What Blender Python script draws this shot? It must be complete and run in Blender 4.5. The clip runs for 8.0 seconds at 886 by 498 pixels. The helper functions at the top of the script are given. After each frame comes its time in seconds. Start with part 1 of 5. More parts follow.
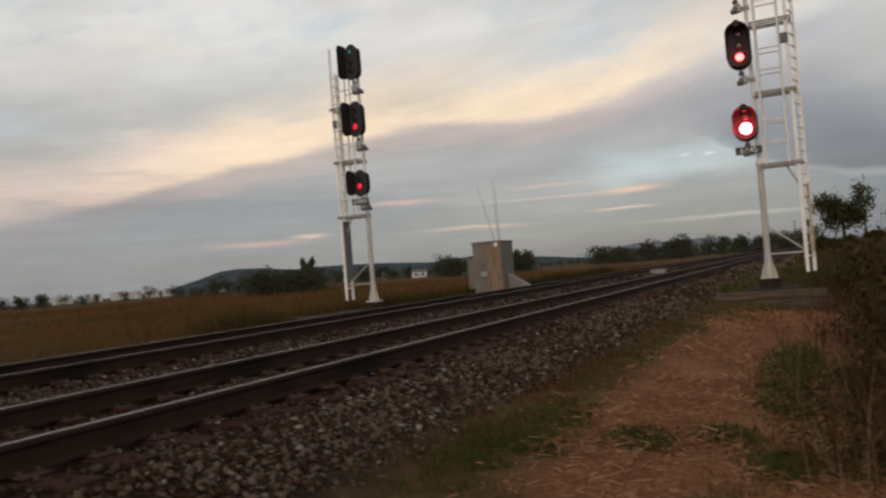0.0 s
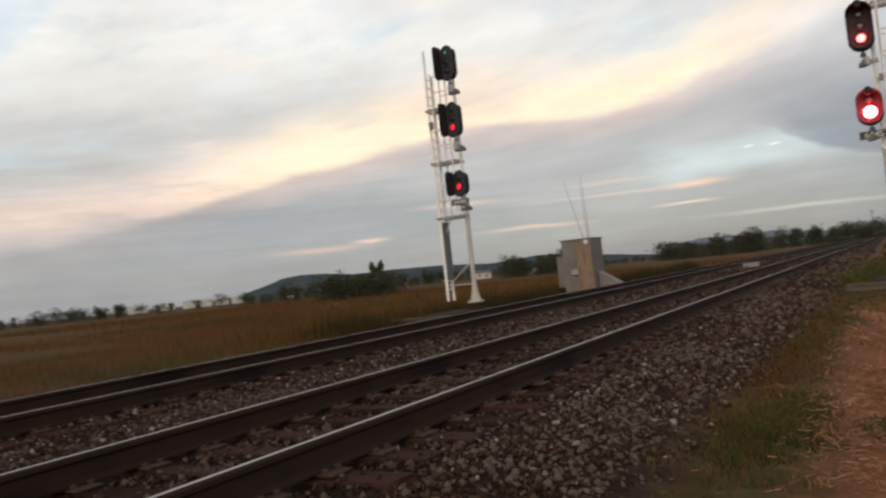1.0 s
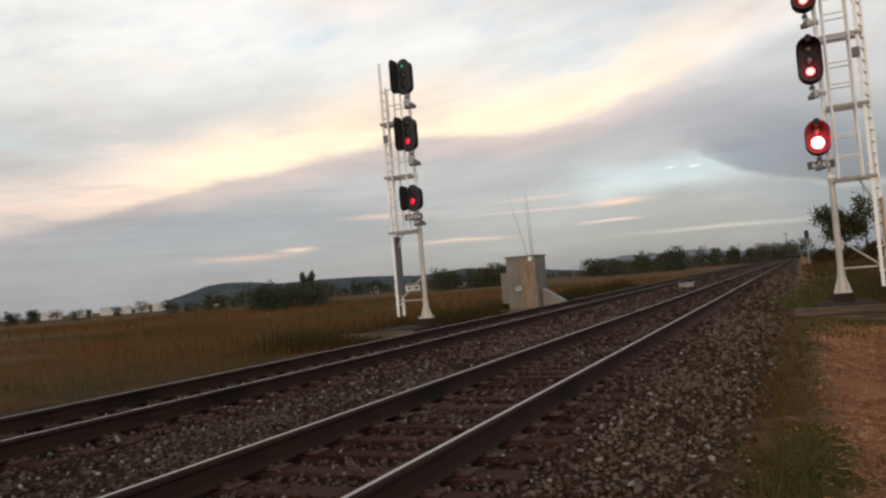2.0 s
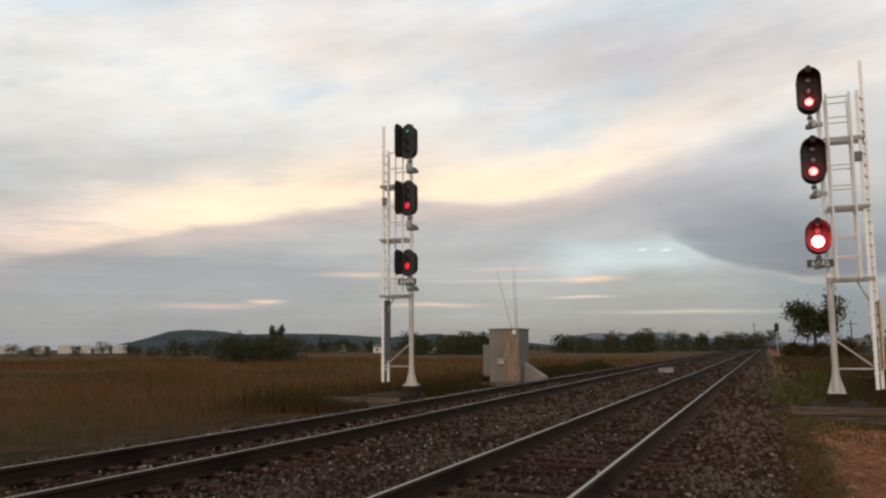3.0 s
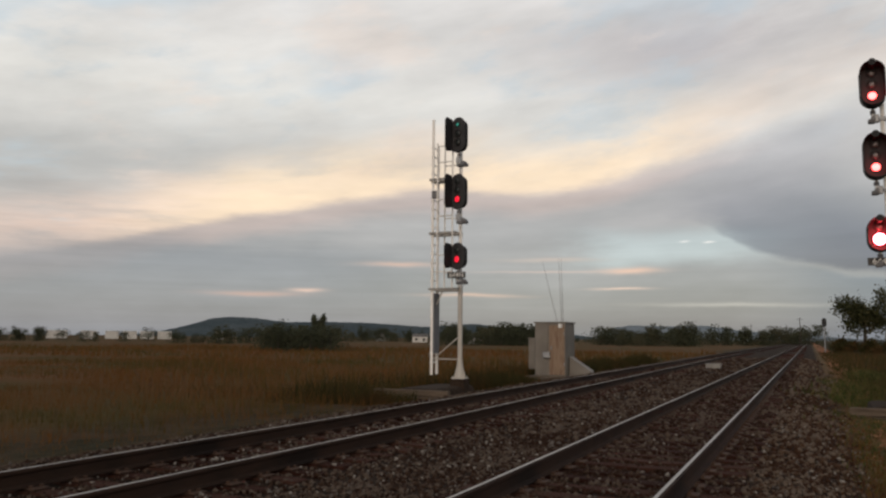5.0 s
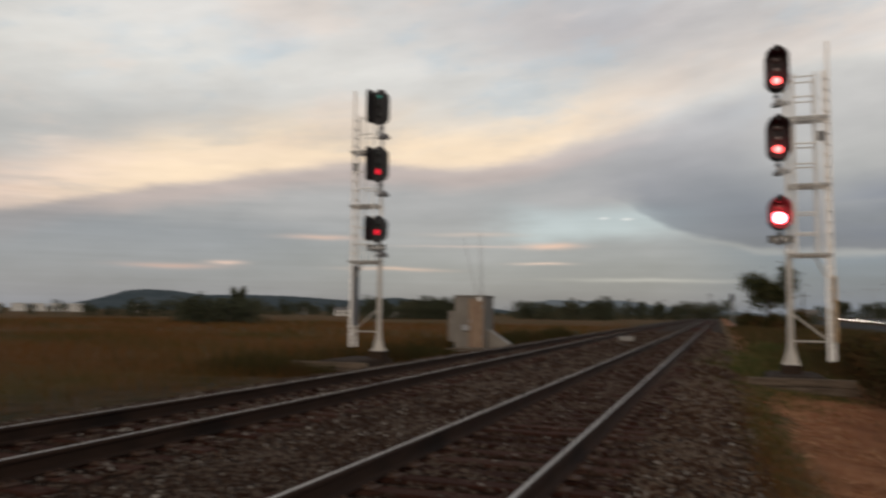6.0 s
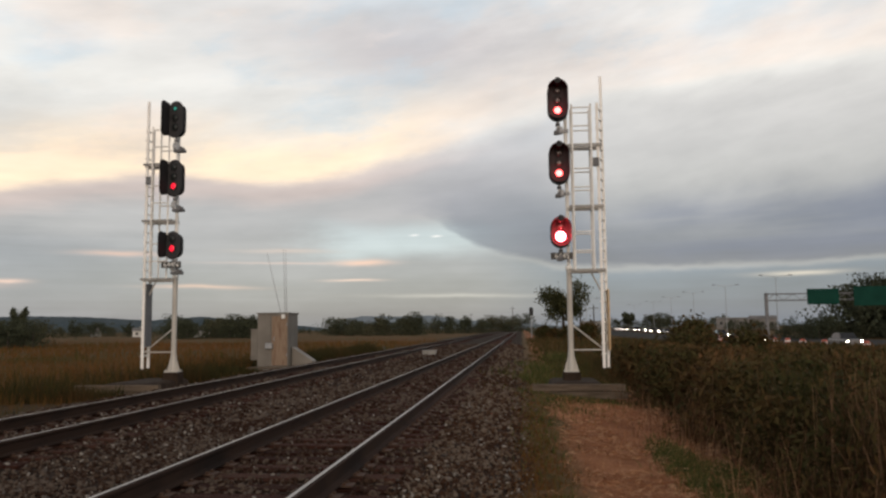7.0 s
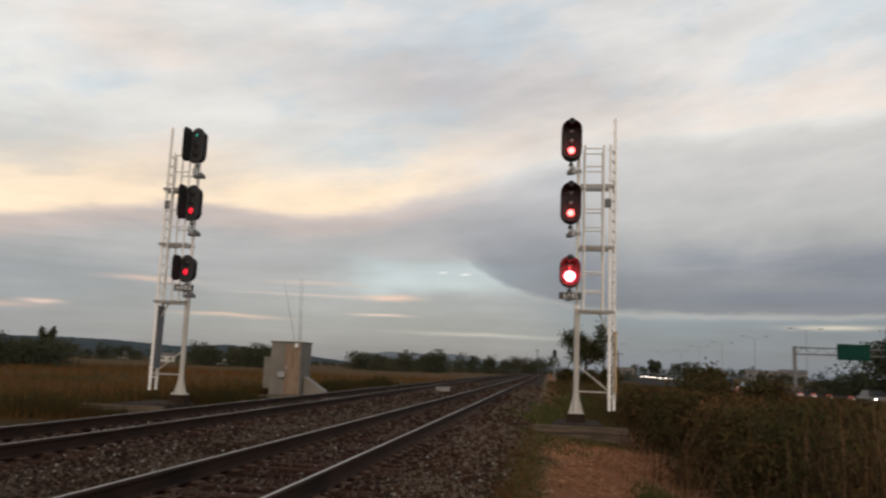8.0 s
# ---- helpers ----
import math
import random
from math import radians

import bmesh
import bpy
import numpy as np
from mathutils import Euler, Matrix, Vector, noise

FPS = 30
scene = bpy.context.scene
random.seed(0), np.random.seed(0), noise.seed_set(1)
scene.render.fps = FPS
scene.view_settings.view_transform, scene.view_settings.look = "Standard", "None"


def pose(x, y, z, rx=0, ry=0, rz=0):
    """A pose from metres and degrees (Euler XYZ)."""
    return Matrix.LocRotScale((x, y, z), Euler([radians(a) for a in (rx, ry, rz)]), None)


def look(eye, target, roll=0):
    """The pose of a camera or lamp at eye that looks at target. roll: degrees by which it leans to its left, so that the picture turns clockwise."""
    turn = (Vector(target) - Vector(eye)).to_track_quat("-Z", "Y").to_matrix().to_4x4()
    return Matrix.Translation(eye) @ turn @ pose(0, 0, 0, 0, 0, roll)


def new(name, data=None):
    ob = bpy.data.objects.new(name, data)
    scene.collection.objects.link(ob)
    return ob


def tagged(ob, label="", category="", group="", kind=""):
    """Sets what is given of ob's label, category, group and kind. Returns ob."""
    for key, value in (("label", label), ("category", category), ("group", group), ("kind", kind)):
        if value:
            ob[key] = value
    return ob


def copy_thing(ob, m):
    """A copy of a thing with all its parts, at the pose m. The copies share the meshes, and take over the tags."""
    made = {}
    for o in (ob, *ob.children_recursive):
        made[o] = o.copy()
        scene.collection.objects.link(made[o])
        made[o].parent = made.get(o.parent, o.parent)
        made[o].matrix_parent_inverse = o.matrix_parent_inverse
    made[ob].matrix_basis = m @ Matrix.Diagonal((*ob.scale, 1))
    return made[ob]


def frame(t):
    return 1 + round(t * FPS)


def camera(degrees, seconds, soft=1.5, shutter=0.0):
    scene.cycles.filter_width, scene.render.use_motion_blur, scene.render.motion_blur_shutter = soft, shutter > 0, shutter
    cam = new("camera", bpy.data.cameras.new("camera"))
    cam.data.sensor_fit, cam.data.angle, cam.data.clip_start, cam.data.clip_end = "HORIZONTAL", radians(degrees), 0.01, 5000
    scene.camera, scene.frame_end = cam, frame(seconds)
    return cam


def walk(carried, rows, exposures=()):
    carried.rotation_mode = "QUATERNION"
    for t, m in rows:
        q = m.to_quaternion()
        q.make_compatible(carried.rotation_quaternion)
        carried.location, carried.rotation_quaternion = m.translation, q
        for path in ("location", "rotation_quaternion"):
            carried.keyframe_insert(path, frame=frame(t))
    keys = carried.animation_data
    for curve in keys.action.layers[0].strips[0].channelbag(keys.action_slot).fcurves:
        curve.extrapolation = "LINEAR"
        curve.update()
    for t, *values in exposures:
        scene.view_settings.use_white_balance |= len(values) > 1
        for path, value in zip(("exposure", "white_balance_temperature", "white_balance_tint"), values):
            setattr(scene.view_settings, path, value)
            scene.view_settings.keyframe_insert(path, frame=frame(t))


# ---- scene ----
cam = camera(58.43, 8.0, soft=2.4, shutter=0.3)
PATH = [
    (0, (5.046, -0.826, 0.789), (4.1969, 0.9839, 0.8467), -4.47),
    (0.3, (4.740, -0.956, 0.824), (3.8182, 0.8170, 0.9102), -7.02),
    (0.5, (4.512, -1.052, 0.842), (3.5115, 0.6794, 0.8794), -7.54),
    (0.6, (4.370, -1.112, 0.844), (3.3450, 0.6050, 0.8875), -6.93),
    (0.9, (3.912, -1.301, 0.846), (2.8851, 0.4129, 0.9453), -6.11),
    (1, (3.783, -1.351, 0.848), (2.8016, 0.3900, 0.9232), -5.95),
    (1.2, (3.601, -1.415, 0.880), (2.6725, 0.3544, 0.9774), -4.89),
    (1.5, (3.405, -1.461, 0.964), (2.5993, 0.3667, 1.0657), -4.84),
    (1.7, (3.247, -1.491, 1.003), (2.4183, 0.3267, 1.0984), -5.97),
    (2.8, (2.371, -1.545, 1.156), (1.6100, 0.2982, 1.3090), 1.26),
    (3, (2.256, -1.552, 1.191), (1.5147, 0.2890, 1.4379), -0.33),
    (3.5, (2.047, -1.570, 1.291), (1.3019, 0.2704, 1.5305), -0.56),
    (3.7, (1.986, -1.567, 1.298), (1.2777, 0.2903, 1.5222), -1.71),
    (4, (1.938, -1.560, 1.300), (1.2295, 0.2969, 1.5231), -1.39),
    (4.2, (1.933, -1.569, 1.303), (1.2321, 0.2895, 1.5342), -0.97),
    (4.5, (1.931, -1.619, 1.307), (1.1984, 0.2306, 1.5118), -0.36),
    (4.7, (1.938, -1.670, 1.305), (1.1321, 0.1445, 1.5470), -0.04),
    (5.8, (2.067, -1.797, 1.262), (1.2161, 0.0069, 1.4093), 0.39),
    (6, (2.109, -1.788, 1.261), (1.4531, 0.0948, 1.4194), 0.67),
    (6.2, (2.154, -1.750, 1.266), (1.7575, 0.2090, 1.3350), -1.07),
    (6.4, (2.208, -1.727, 1.271), (2.0133, 0.2638, 1.2782), -0.15),
    (6.5, (2.243, -1.724, 1.272), (2.1064, 0.2703, 1.3363), 0.77),
    (6.6, (2.286, -1.752, 1.269), (2.1784, 0.2408, 1.3929), -0.15),
    (6.8, (2.389, -1.898, 1.253), (2.2260, 0.0861, 1.4438), -1.93),
    (7, (2.507, -2.018, 1.241), (2.3123, -0.0376, 1.4411), -0.57),
    (7.2, (2.647, -2.082, 1.238), (2.4639, -0.1015, 1.4509), 1.56),
    (7.4, (2.791, -2.105, 1.236), (2.6939, -0.1124, 1.3802), -0.98),
    (7.5, (2.857, -2.107, 1.232), (2.7501, -0.1148, 1.3708), -1.53),
    (7.6, (2.915, -2.101, 1.223), (2.7519, -0.1119, 1.3579), -1.68),
    (7.8, (3.012, -2.059, 1.186), (2.8263, -0.0844, 1.4460), 1.91),
    (8, (3.096, -1.995, 1.135), (2.8283, -0.0350, 1.4298), 2.15),
]
EXPOSURES = [(t, stops, 7300, 17) for t, stops in ((0.0, -0.25), (0.5, 0.0), (1.0, 0.08), (1.5, 0.13), (3.0, 0.02), (3.5, -0.1), (4.5, -0.15), (6.0, -0.25), (6.5, 0.19), (7.0, 0.03), (7.5, 0.0), (8.0, -0.12))]
walk(cam, [(t, look(eye, target, roll)) for t, eye, target, roll in PATH], EXPOSURES)

# ---- light and sky ----
def sky_world():
    w = bpy.data.worlds.new("evening_sky")
    w.use_nodes = True
    nt = w.node_tree
    nt.nodes.clear()
    L = nt.links.new

    def put(sock, v):
        if isinstance(v, (int, float)):
            sock.default_value = v
        elif isinstance(v, tuple):
            sock.default_value = (*v, 1) if len(sock.default_value) == 4 else v
        else:
            L(v, sock)

    def op(kind, a, b=0.0, c=0.0, clamp=False):
        n = nt.nodes.new("ShaderNodeMath")
        n.operation, n.use_clamp = kind, clamp
        for s, v in zip(n.inputs, (a, b, c)):
            put(s, v)
        return n.outputs[0]

    def smooth(v, lo, hi):
        n = nt.nodes.new("ShaderNodeMapRange")
        n.interpolation_type = "SMOOTHERSTEP"
        put(n.inputs["Value"], v)
        put(n.inputs["From Min"], lo)
        put(n.inputs["From Max"], hi)
        return n.outputs[0]

    def mixc(f, a, b):
        n = nt.nodes.new("ShaderNodeMix")
        n.data_type = "RGBA"
        put(n.inputs[0], f)
        put(n.inputs[6], a)
        put(n.inputs[7], b)
        return n.outputs[2]

    def fbm(su, sv, detail, rough, off):
        c = nt.nodes.new("ShaderNodeCombineXYZ")
        put(c.inputs[0], op("MULTIPLY", u0, su))
        put(c.inputs[1], op("MULTIPLY", sl, sv))
        put(c.inputs[2], off)
        n = nt.nodes.new("ShaderNodeTexNoise")
        n.inputs["Scale"].default_value = 1.0
        n.inputs["Detail"].default_value = detail
        n.inputs["Roughness"].default_value = rough
        L(c.outputs[0], n.inputs["Vector"])
        return n.outputs["Fac"]

    def along(points):
        """A height in degrees that changes with the azimuth."""
        n = nt.nodes.new("ShaderNodeValToRGB")
        n.color_ramp.interpolation = "CARDINAL"
        while len(n.color_ramp.elements) < len(points):
            n.color_ramp.elements.new(0.5)
        for e, (a, h) in zip(n.color_ramp.elements, points):
            e.position, e.color = (a + 60) / 120, (h / 20, h / 20, h / 20, 1)
        L(op("DIVIDE", op("ADD", u0, 60.0), 120.0, clamp=True), n.inputs[0])
        return op("MULTIPLY", n.outputs[0], 20.0)

    tc = nt.nodes.new("ShaderNodeTexCoord")
    sep = nt.nodes.new("ShaderNodeSeparateXYZ")
    L(tc.outputs["Generated"], sep.inputs[0])
    deg = 180 / math.pi
    u0 = op("MULTIPLY", op("ARCTAN2", sep.outputs[0], sep.outputs[1]), deg)
    v0 = op("MULTIPLY", op("ARCSINE", sep.outputs[2]), deg)
    sl = op("SUBTRACT", v0, op("MULTIPLY", op("MULTIPLY", u0, 0.13), smooth(v0, 4.0, 13.0)))
    # drifting cloud edges
    wob = op("SUBTRACT", fbm(0.055, 0.13, 4, 0.55, 3.1), 0.5)
    wob2 = op("SUBTRACT", fbm(0.15, 0.38, 5, 0.58, 7.7), 0.5)
    wob3 = op("SUBTRACT", fbm(0.075, 0.3, 5, 0.58, 1.3), 0.5)
    v = op("ADD", v0, op("ADD", op("MULTIPLY", wob, 3.0), op("MULTIPLY", wob2, 1.1)))
    u = op("ADD", u0, op("MULTIPLY", wob2, 9.0))
    # clear evening sky behind the clouds
    clear = nt.nodes.new("ShaderNodeTexSky")
    clear.sky_type, clear.sun_disc = "NISHITA", False
    clear.sun_elevation, clear.sun_rotation = radians(14), radians(169)
    # base grey that brightens upwards
    ramp = nt.nodes.new("ShaderNodeValToRGB")
    cr = ramp.color_ramp
    stops = [(0.0, SKY[0]), (0.06, SKY[1]), (0.13, SKY[2]), (0.24, SKY[3]), (0.42, SKY[4]), (0.62, SKY[5]), (1.0, SKY[6])]
    while len(cr.elements) < len(stops):
        cr.elements.new(0.5)
    for e, (p, c) in zip(cr.elements, stops):
        e.position, e.color = p, (*c, 1)
    L(op("DIVIDE", op("ADD", v, 0.0), 40.0, clamp=True), ramp.inputs[0])
    col = ramp.outputs[0]
    # pale blue thin places high up on one side
    blue = op("MULTIPLY", smooth(wob, -0.02, 0.14), smooth(v0, 10.0, 17.0))
    col = mixc(op("MULTIPLY", blue, 0.6), col, (0.56, 0.69, 0.78))
    # lit band, with a firm lower edge that climbs to one side
    line = along([(-60, 4.4), (-50.8, 5.6), (-46.6, 6.6), (-40.6, 8.3), (-35, 9.4), (-30.7, 10.3), (-25, 10.9), (-18.9, 10.6), (-14.9, 10.9), (-11, 11.8), (-6.9, 13.0), (-3.2, 14.4), (2, 16.0), (5.4, 16.6), (14, 17.2), (40, 17.8)])
    vb = op("ADD", v0, op("ADD", op("MULTIPLY", wob, 1.2), op("MULTIPLY", wob2, 1.3)))
    d = op("SUBTRACT", vb, line)
    low = smooth(d, -0.9, 0.35)
    band = op("MULTIPLY", low, op("SUBTRACT", 1.0, smooth(d, 0.8, 5.5)))
    warm_side = op("SUBTRACT", 1.0, smooth(u0, -16.0, 4.0))
    rosy_end = op("SUBTRACT", 1.0, smooth(u0, -54.0, -35.0))
    broken = op("ADD", op("MULTIPLY", smooth(fbm(0.12, 0.35, 5, 0.6, 5.5), 0.3, 0.62), 0.5), 0.56)
    col = mixc(op("MULTIPLY", op("MULTIPLY", band, broken), op("ADD", op("MULTIPLY", warm_side, 0.42), 0.44)), col, mixc(rosy_end, mixc(warm_side, (0.88, 0.80, 0.73), (1.04, 0.915, 0.73)), (0.80, 0.68, 0.62)))
    # grey-mauve layer under the band
    under = op("MULTIPLY", op("SUBTRACT", 1.0, smooth(d, -2.2, 0.2)), smooth(d, -8.5, -3.0))
    col = mixc(op("MULTIPLY", under, op("MULTIPLY", op("ADD", op("MULTIPLY", smooth(u0, -18.0, -6.0), 0.3), 0.34), op("SUBTRACT", 1.0, op("MULTIPLY", smooth(u0, -2.0, 8.0), 0.6)))), col, (0.355, 0.364, 0.39))
    # rosy edge on it
    rose = op("MULTIPLY", smooth(d, -2.6, -0.9), op("SUBTRACT", 1.0, smooth(d, -0.9, 0.6)))
    col = mixc(op("MULTIPLY", op("MULTIPLY", rose, warm_side), 0.35), col, (0.68, 0.52, 0.47))
    # pale opening and the slate cloud beside it
    gap = op("MULTIPLY", op("SUBTRACT", 1.0, smooth(op("ABSOLUTE", op("ADD", u, 8.5)), 1.0, 11.0)), op("SUBTRACT", 1.0, smooth(op("ABSOLUTE", op("SUBTRACT", v, 6.5)), 0.2, 2.1)))
    col = mixc(op("MULTIPLY", gap, 0.75), col, (0.52, 0.63, 0.675))
    edge = op("SUBTRACT", op("ADD", v0, op("MULTIPLY", wob2, 1.5)), along([(-60, 14), (-16, 9.8), (-9, 8.4), (-7, 7.9), (-5.6, 7.1), (-4.2, 6.15), (-2.2, 5.3), (0, 4.8), (2.5, 4.4), (15, 4.1), (40, 4.8)]))
    slate = op("MULTIPLY", op("MULTIPLY", smooth(edge, -0.12, 0.5), op("SUBTRACT", 1.0, smooth(op("ADD", v, op("MULTIPLY", smooth(u0, -1.0, 8.0), 2.5)), 5.5, 14.5))), op("ADD", op("MULTIPLY", smooth(u, -10.0, -3.0), 0.74), op("MULTIPLY", smooth(u, -4.0, 6.0), 0.2)))
    col = mixc(slate, col, (0.14, 0.155, 0.202))
    slate2 = op("MULTIPLY", smooth(u0, 4.0, 13.0), op("MULTIPLY", smooth(v, 4.4, 5.6), op("SUBTRACT", 1.0, smooth(v, 7.0, 10.5))))
    col = mixc(op("MULTIPLY", op("MULTIPLY", slate2, smooth(fbm(0.03, 0.45, 4, 0.55, 31.0), 0.34, 0.62)), 0.85), col, (0.158, 0.178, 0.24))
    right_low = op("MULTIPLY", smooth(u0, -6.0, 7.0), op("SUBTRACT", 1.0, smooth(edge, -0.5, 0.2)))
    col = mixc(op("MULTIPLY", right_low, 0.85), col, (0.172, 0.217, 0.28))
    left_low = op("MULTIPLY", op("SUBTRACT", 1.0, smooth(u0, -38.0, -18.0)), op("SUBTRACT", 1.0, smooth(v, 4.0, 8.0)))
    col = mixc(op("MULTIPLY", left_low, 0.7), col, (0.27, 0.308, 0.362))
    # grey patch high up, over the feathered end of the band
    patch = op("ADD", op("POWER", op("DIVIDE", op("ADD", u, 7.0), 13.0), 2.0), op("POWER", op("DIVIDE", op("SUBTRACT", v, 20.0), 3.4), 2.0))
    col = mixc(op("MULTIPLY", op("EXPONENT", op("MULTIPLY", patch, -1.0)), 0.8), col, (0.45, 0.455, 0.475))
    # broken puffs high up, cream where lit and blue between
    puff = fbm(0.085, 0.20, 6, 0.6, 12.4)
    high = smooth(d, -0.5, 2.5)
    col = mixc(op("MULTIPLY", op("MULTIPLY", smooth(puff, 0.52, 0.70), high), 0.3), col, (0.92, 0.82, 0.74))
    col = mixc(op("MULTIPLY", op("MULTIPLY", op("SUBTRACT", 1.0, smooth(puff, 0.30, 0.49)), high), 0.45), col, (0.52, 0.65, 0.74))
    # long level streaks low down
    streak = op("MULTIPLY", op("SUBTRACT", fbm(0.035, 1.1, 4, 0.55, 21.0), 0.5), op("SUBTRACT", 1.0, smooth(v0, 5.0, 11.0)))
    # streaky relief
    relief = op("ADD", op("ADD", op("MULTIPLY", wob3, 0.5), op("MULTIPLY", wob2, 0.24)), op("MULTIPLY", wob, 0.35))
    mul = nt.nodes.new("ShaderNodeVectorMath")
    mul.operation = "SCALE"
    L(col, mul.inputs[0])
    put(mul.inputs["Scale"], op("ADD", op("ADD", relief, op("MULTIPLY", streak, 0.4)), 1.0))
    col = mul.outputs[0]
    # small lit wisps low over the horizon: azimuth, height, half lengths, colour, strength
    wisps = [(-38.0, 3.0, 2.8, 0.26, (0.56, 0.44, 0.42), 0.8), (-34.4, 3.3, 1.1, 0.2, (0.75, 0.62, 0.58), 0.9),
             (-28.0, 5.2, 2.4, 0.25, (0.66, 0.52, 0.47), 0.8), (-22.5, 3.0, 3.0, 0.16, (0.66, 0.55, 0.5), 0.8),
             (-12.0, 3.5, 1.7, 0.13, (0.76, 0.65, 0.6), 0.9), (-11.4, 4.8, 1.7, 0.32, (0.80, 0.62, 0.54), 0.95),
             (-5.0, 2.35, 5.5, 0.2, (0.54, 0.58, 0.585), 0.6), (-16.5, 4.75, 5.0, 0.12, (0.62, 0.54, 0.52), 0.6), (18.6, 3.4, 2.4, 0.24, (0.62, 0.62, 0.58), 0.85),
             (-5.9, 6.6, 0.35, 0.1, (0.9, 0.95, 0.97), 0.9), (-7.6, 6.7, 0.3, 0.1, (0.85, 0.9, 0.93), 0.8),
             (-17.0, 5.6, 3.0, 0.22, (0.6, 0.54, 0.51), 0.6)]
    vw = op("ADD", v0, op("MULTIPLY", wob2, 0.5))
    uw = op("ADD", u0, op("MULTIPLY", wob3, 2.0))
    for a, h, sa, sh, c, s in wisps:
        r = op("ADD", op("POWER", op("DIVIDE", op("SUBTRACT", uw, a), sa), 2.0), op("POWER", op("DIVIDE", op("SUBTRACT", vw, h), 0.68 * sh), 2.0))
        col = mixc(op("MULTIPLY", op("EXPONENT", op("MULTIPLY", r, -1.0)), s), col, c)
    # a little of the clear sky shows through the cover
    add = nt.nodes.new("ShaderNodeVectorMath")
    add.operation = "MULTIPLY_ADD"
    L(clear.outputs[0], add.inputs[0])
    add.inputs[1].default_value = (0.02, 0.02, 0.02)
    sat = nt.nodes.new("ShaderNodeHueSaturation")
    sat.inputs["Saturation"].default_value = 1.3
    L(col, sat.inputs["Color"])
    L(sat.outputs[0], add.inputs[2])
    bg = nt.nodes.new("ShaderNodeBackground")
    L(add.outputs[0], bg.inputs[0])
    bg.inputs[1].default_value = SKY_STRENGTH
    out = nt.nodes.new("ShaderNodeOutputWorld")
    L(bg.outputs[0], out.inputs[0])
    scene.world = w


SKY_STRENGTH = 1.0
SKY = [(0.23, 0.26, 0.296), (0.272, 0.302, 0.334), (0.318, 0.345, 0.372), (0.44, 0.465, 0.472), (0.775, 0.82, 0.815), (0.745, 0.785, 0.80), (0.20, 0.205, 0.215)]
sky_world()
sun_data = bpy.data.lights.new("sun", "SUN")
sun_data.energy, sun_data.angle, sun_data.color = 1.1, radians(50), (1.0, 0.9, 0.79)
sun = new("sun", sun_data)
sun.matrix_world = look((0, 0, 60), (-12, 60, 44))


# ---- materials ----
def material(name, colors, rough=0.8, metal=0.0, scale=4.0, fine=40.0, bump=0.3, dist=0.02, island=0.0, obrand=0.0, spec=0.5, stretch=(1, 1, 1), fine_amount=0.35):
    """Two or three base colours mixed by broad noise, with fine grain, relief and chance differences."""
    m = bpy.data.materials.new(name)
    m.use_nodes = True
    nt = m.node_tree
    bs = nt.nodes["Principled BSDF"]
    L = nt.links.new
    tc = nt.nodes.new("ShaderNodeTexCoord")
    mp = nt.nodes.new("ShaderNodeMapping")
    mp.inputs["Scale"].default_value = stretch
    L(tc.outputs["Object"], mp.inputs[0])
    geo = nt.nodes.new("ShaderNodeNewGeometry")
    oi = nt.nodes.new("ShaderNodeObjectInfo")
    n1, n2 = (nt.nodes.new("ShaderNodeTexNoise") for _ in range(2))
    n1.inputs["Scale"].default_value, n1.inputs["Detail"].default_value = scale, 5
    n2.inputs["Scale"].default_value, n2.inputs["Detail"].default_value = fine, 4
    for n in (n1, n2):
        L(mp.outputs[0], n.inputs["Vector"])
    ramp = nt.nodes.new("ShaderNodeValToRGB")
    cr = ramp.color_ramp
    while len(cr.elements) < len(colors):
        cr.elements.new(0.5)
    for k, (e, c) in enumerate(zip(cr.elements, colors)):
        e.position, e.color = 0.3 + 0.4 * k / max(1, len(colors) - 1), (*c, 1)

    def op(kind, a, b):
        n = nt.nodes.new("ShaderNodeMath")
        n.operation = kind
        for s, v in zip(n.inputs, (a, b)):
            if isinstance(v, (int, float)):
                s.default_value = v
            else:
                L(v, s)
        return n.outputs[0]
    f = n1.outputs["Fac"]
    if island:
        f = op("ADD", f, op("MULTIPLY", op("SUBTRACT", geo.outputs["Random Per Island"], 0.5), island))
    if obrand:
        f = op("ADD", f, op("MULTIPLY", op("SUBTRACT", oi.outputs["Random"], 0.5), obrand))
    L(f, ramp.inputs[0])
    sc = nt.nodes.new("ShaderNodeVectorMath")
    sc.operation = "SCALE"
    L(ramp.outputs[0], sc.inputs[0])
    L(op("ADD", op("MULTIPLY", n2.outputs["Fac"], 2 * fine_amount), 1 - fine_amount), sc.inputs["Scale"])
    L(sc.outputs[0], bs.inputs["Base Color"])
    L(op("ADD", op("MULTIPLY", op("SUBTRACT", n2.outputs["Fac"], 0.5), 0.3), rough), bs.inputs["Roughness"])
    bs.inputs["Metallic"].default_value = metal
    bs.inputs["Specular IOR Level"].default_value = spec
    if bump:
        b = nt.nodes.new("ShaderNodeBump")
        b.inputs["Strength"].default_value, b.inputs["Distance"].default_value = bump, dist
        L(n2.outputs["Fac"], b.inputs["Height"])
        L(b.outputs[0], bs.inputs["Normal"])
    return m


def glow(name, color, strength):
    m = bpy.data.materials.new(name)
    m.use_nodes = True
    bs = m.node_tree.nodes["Principled BSDF"]
    bs.inputs["Base Color"].default_value = (*[min(1, c) * 0.3 for c in color], 1)
    bs.inputs["Emission Color"].default_value = (*color, 1)
    bs.inputs["Emission Strength"].default_value = strength
    bs.inputs["Roughness"].default_value = 0.15
    return m


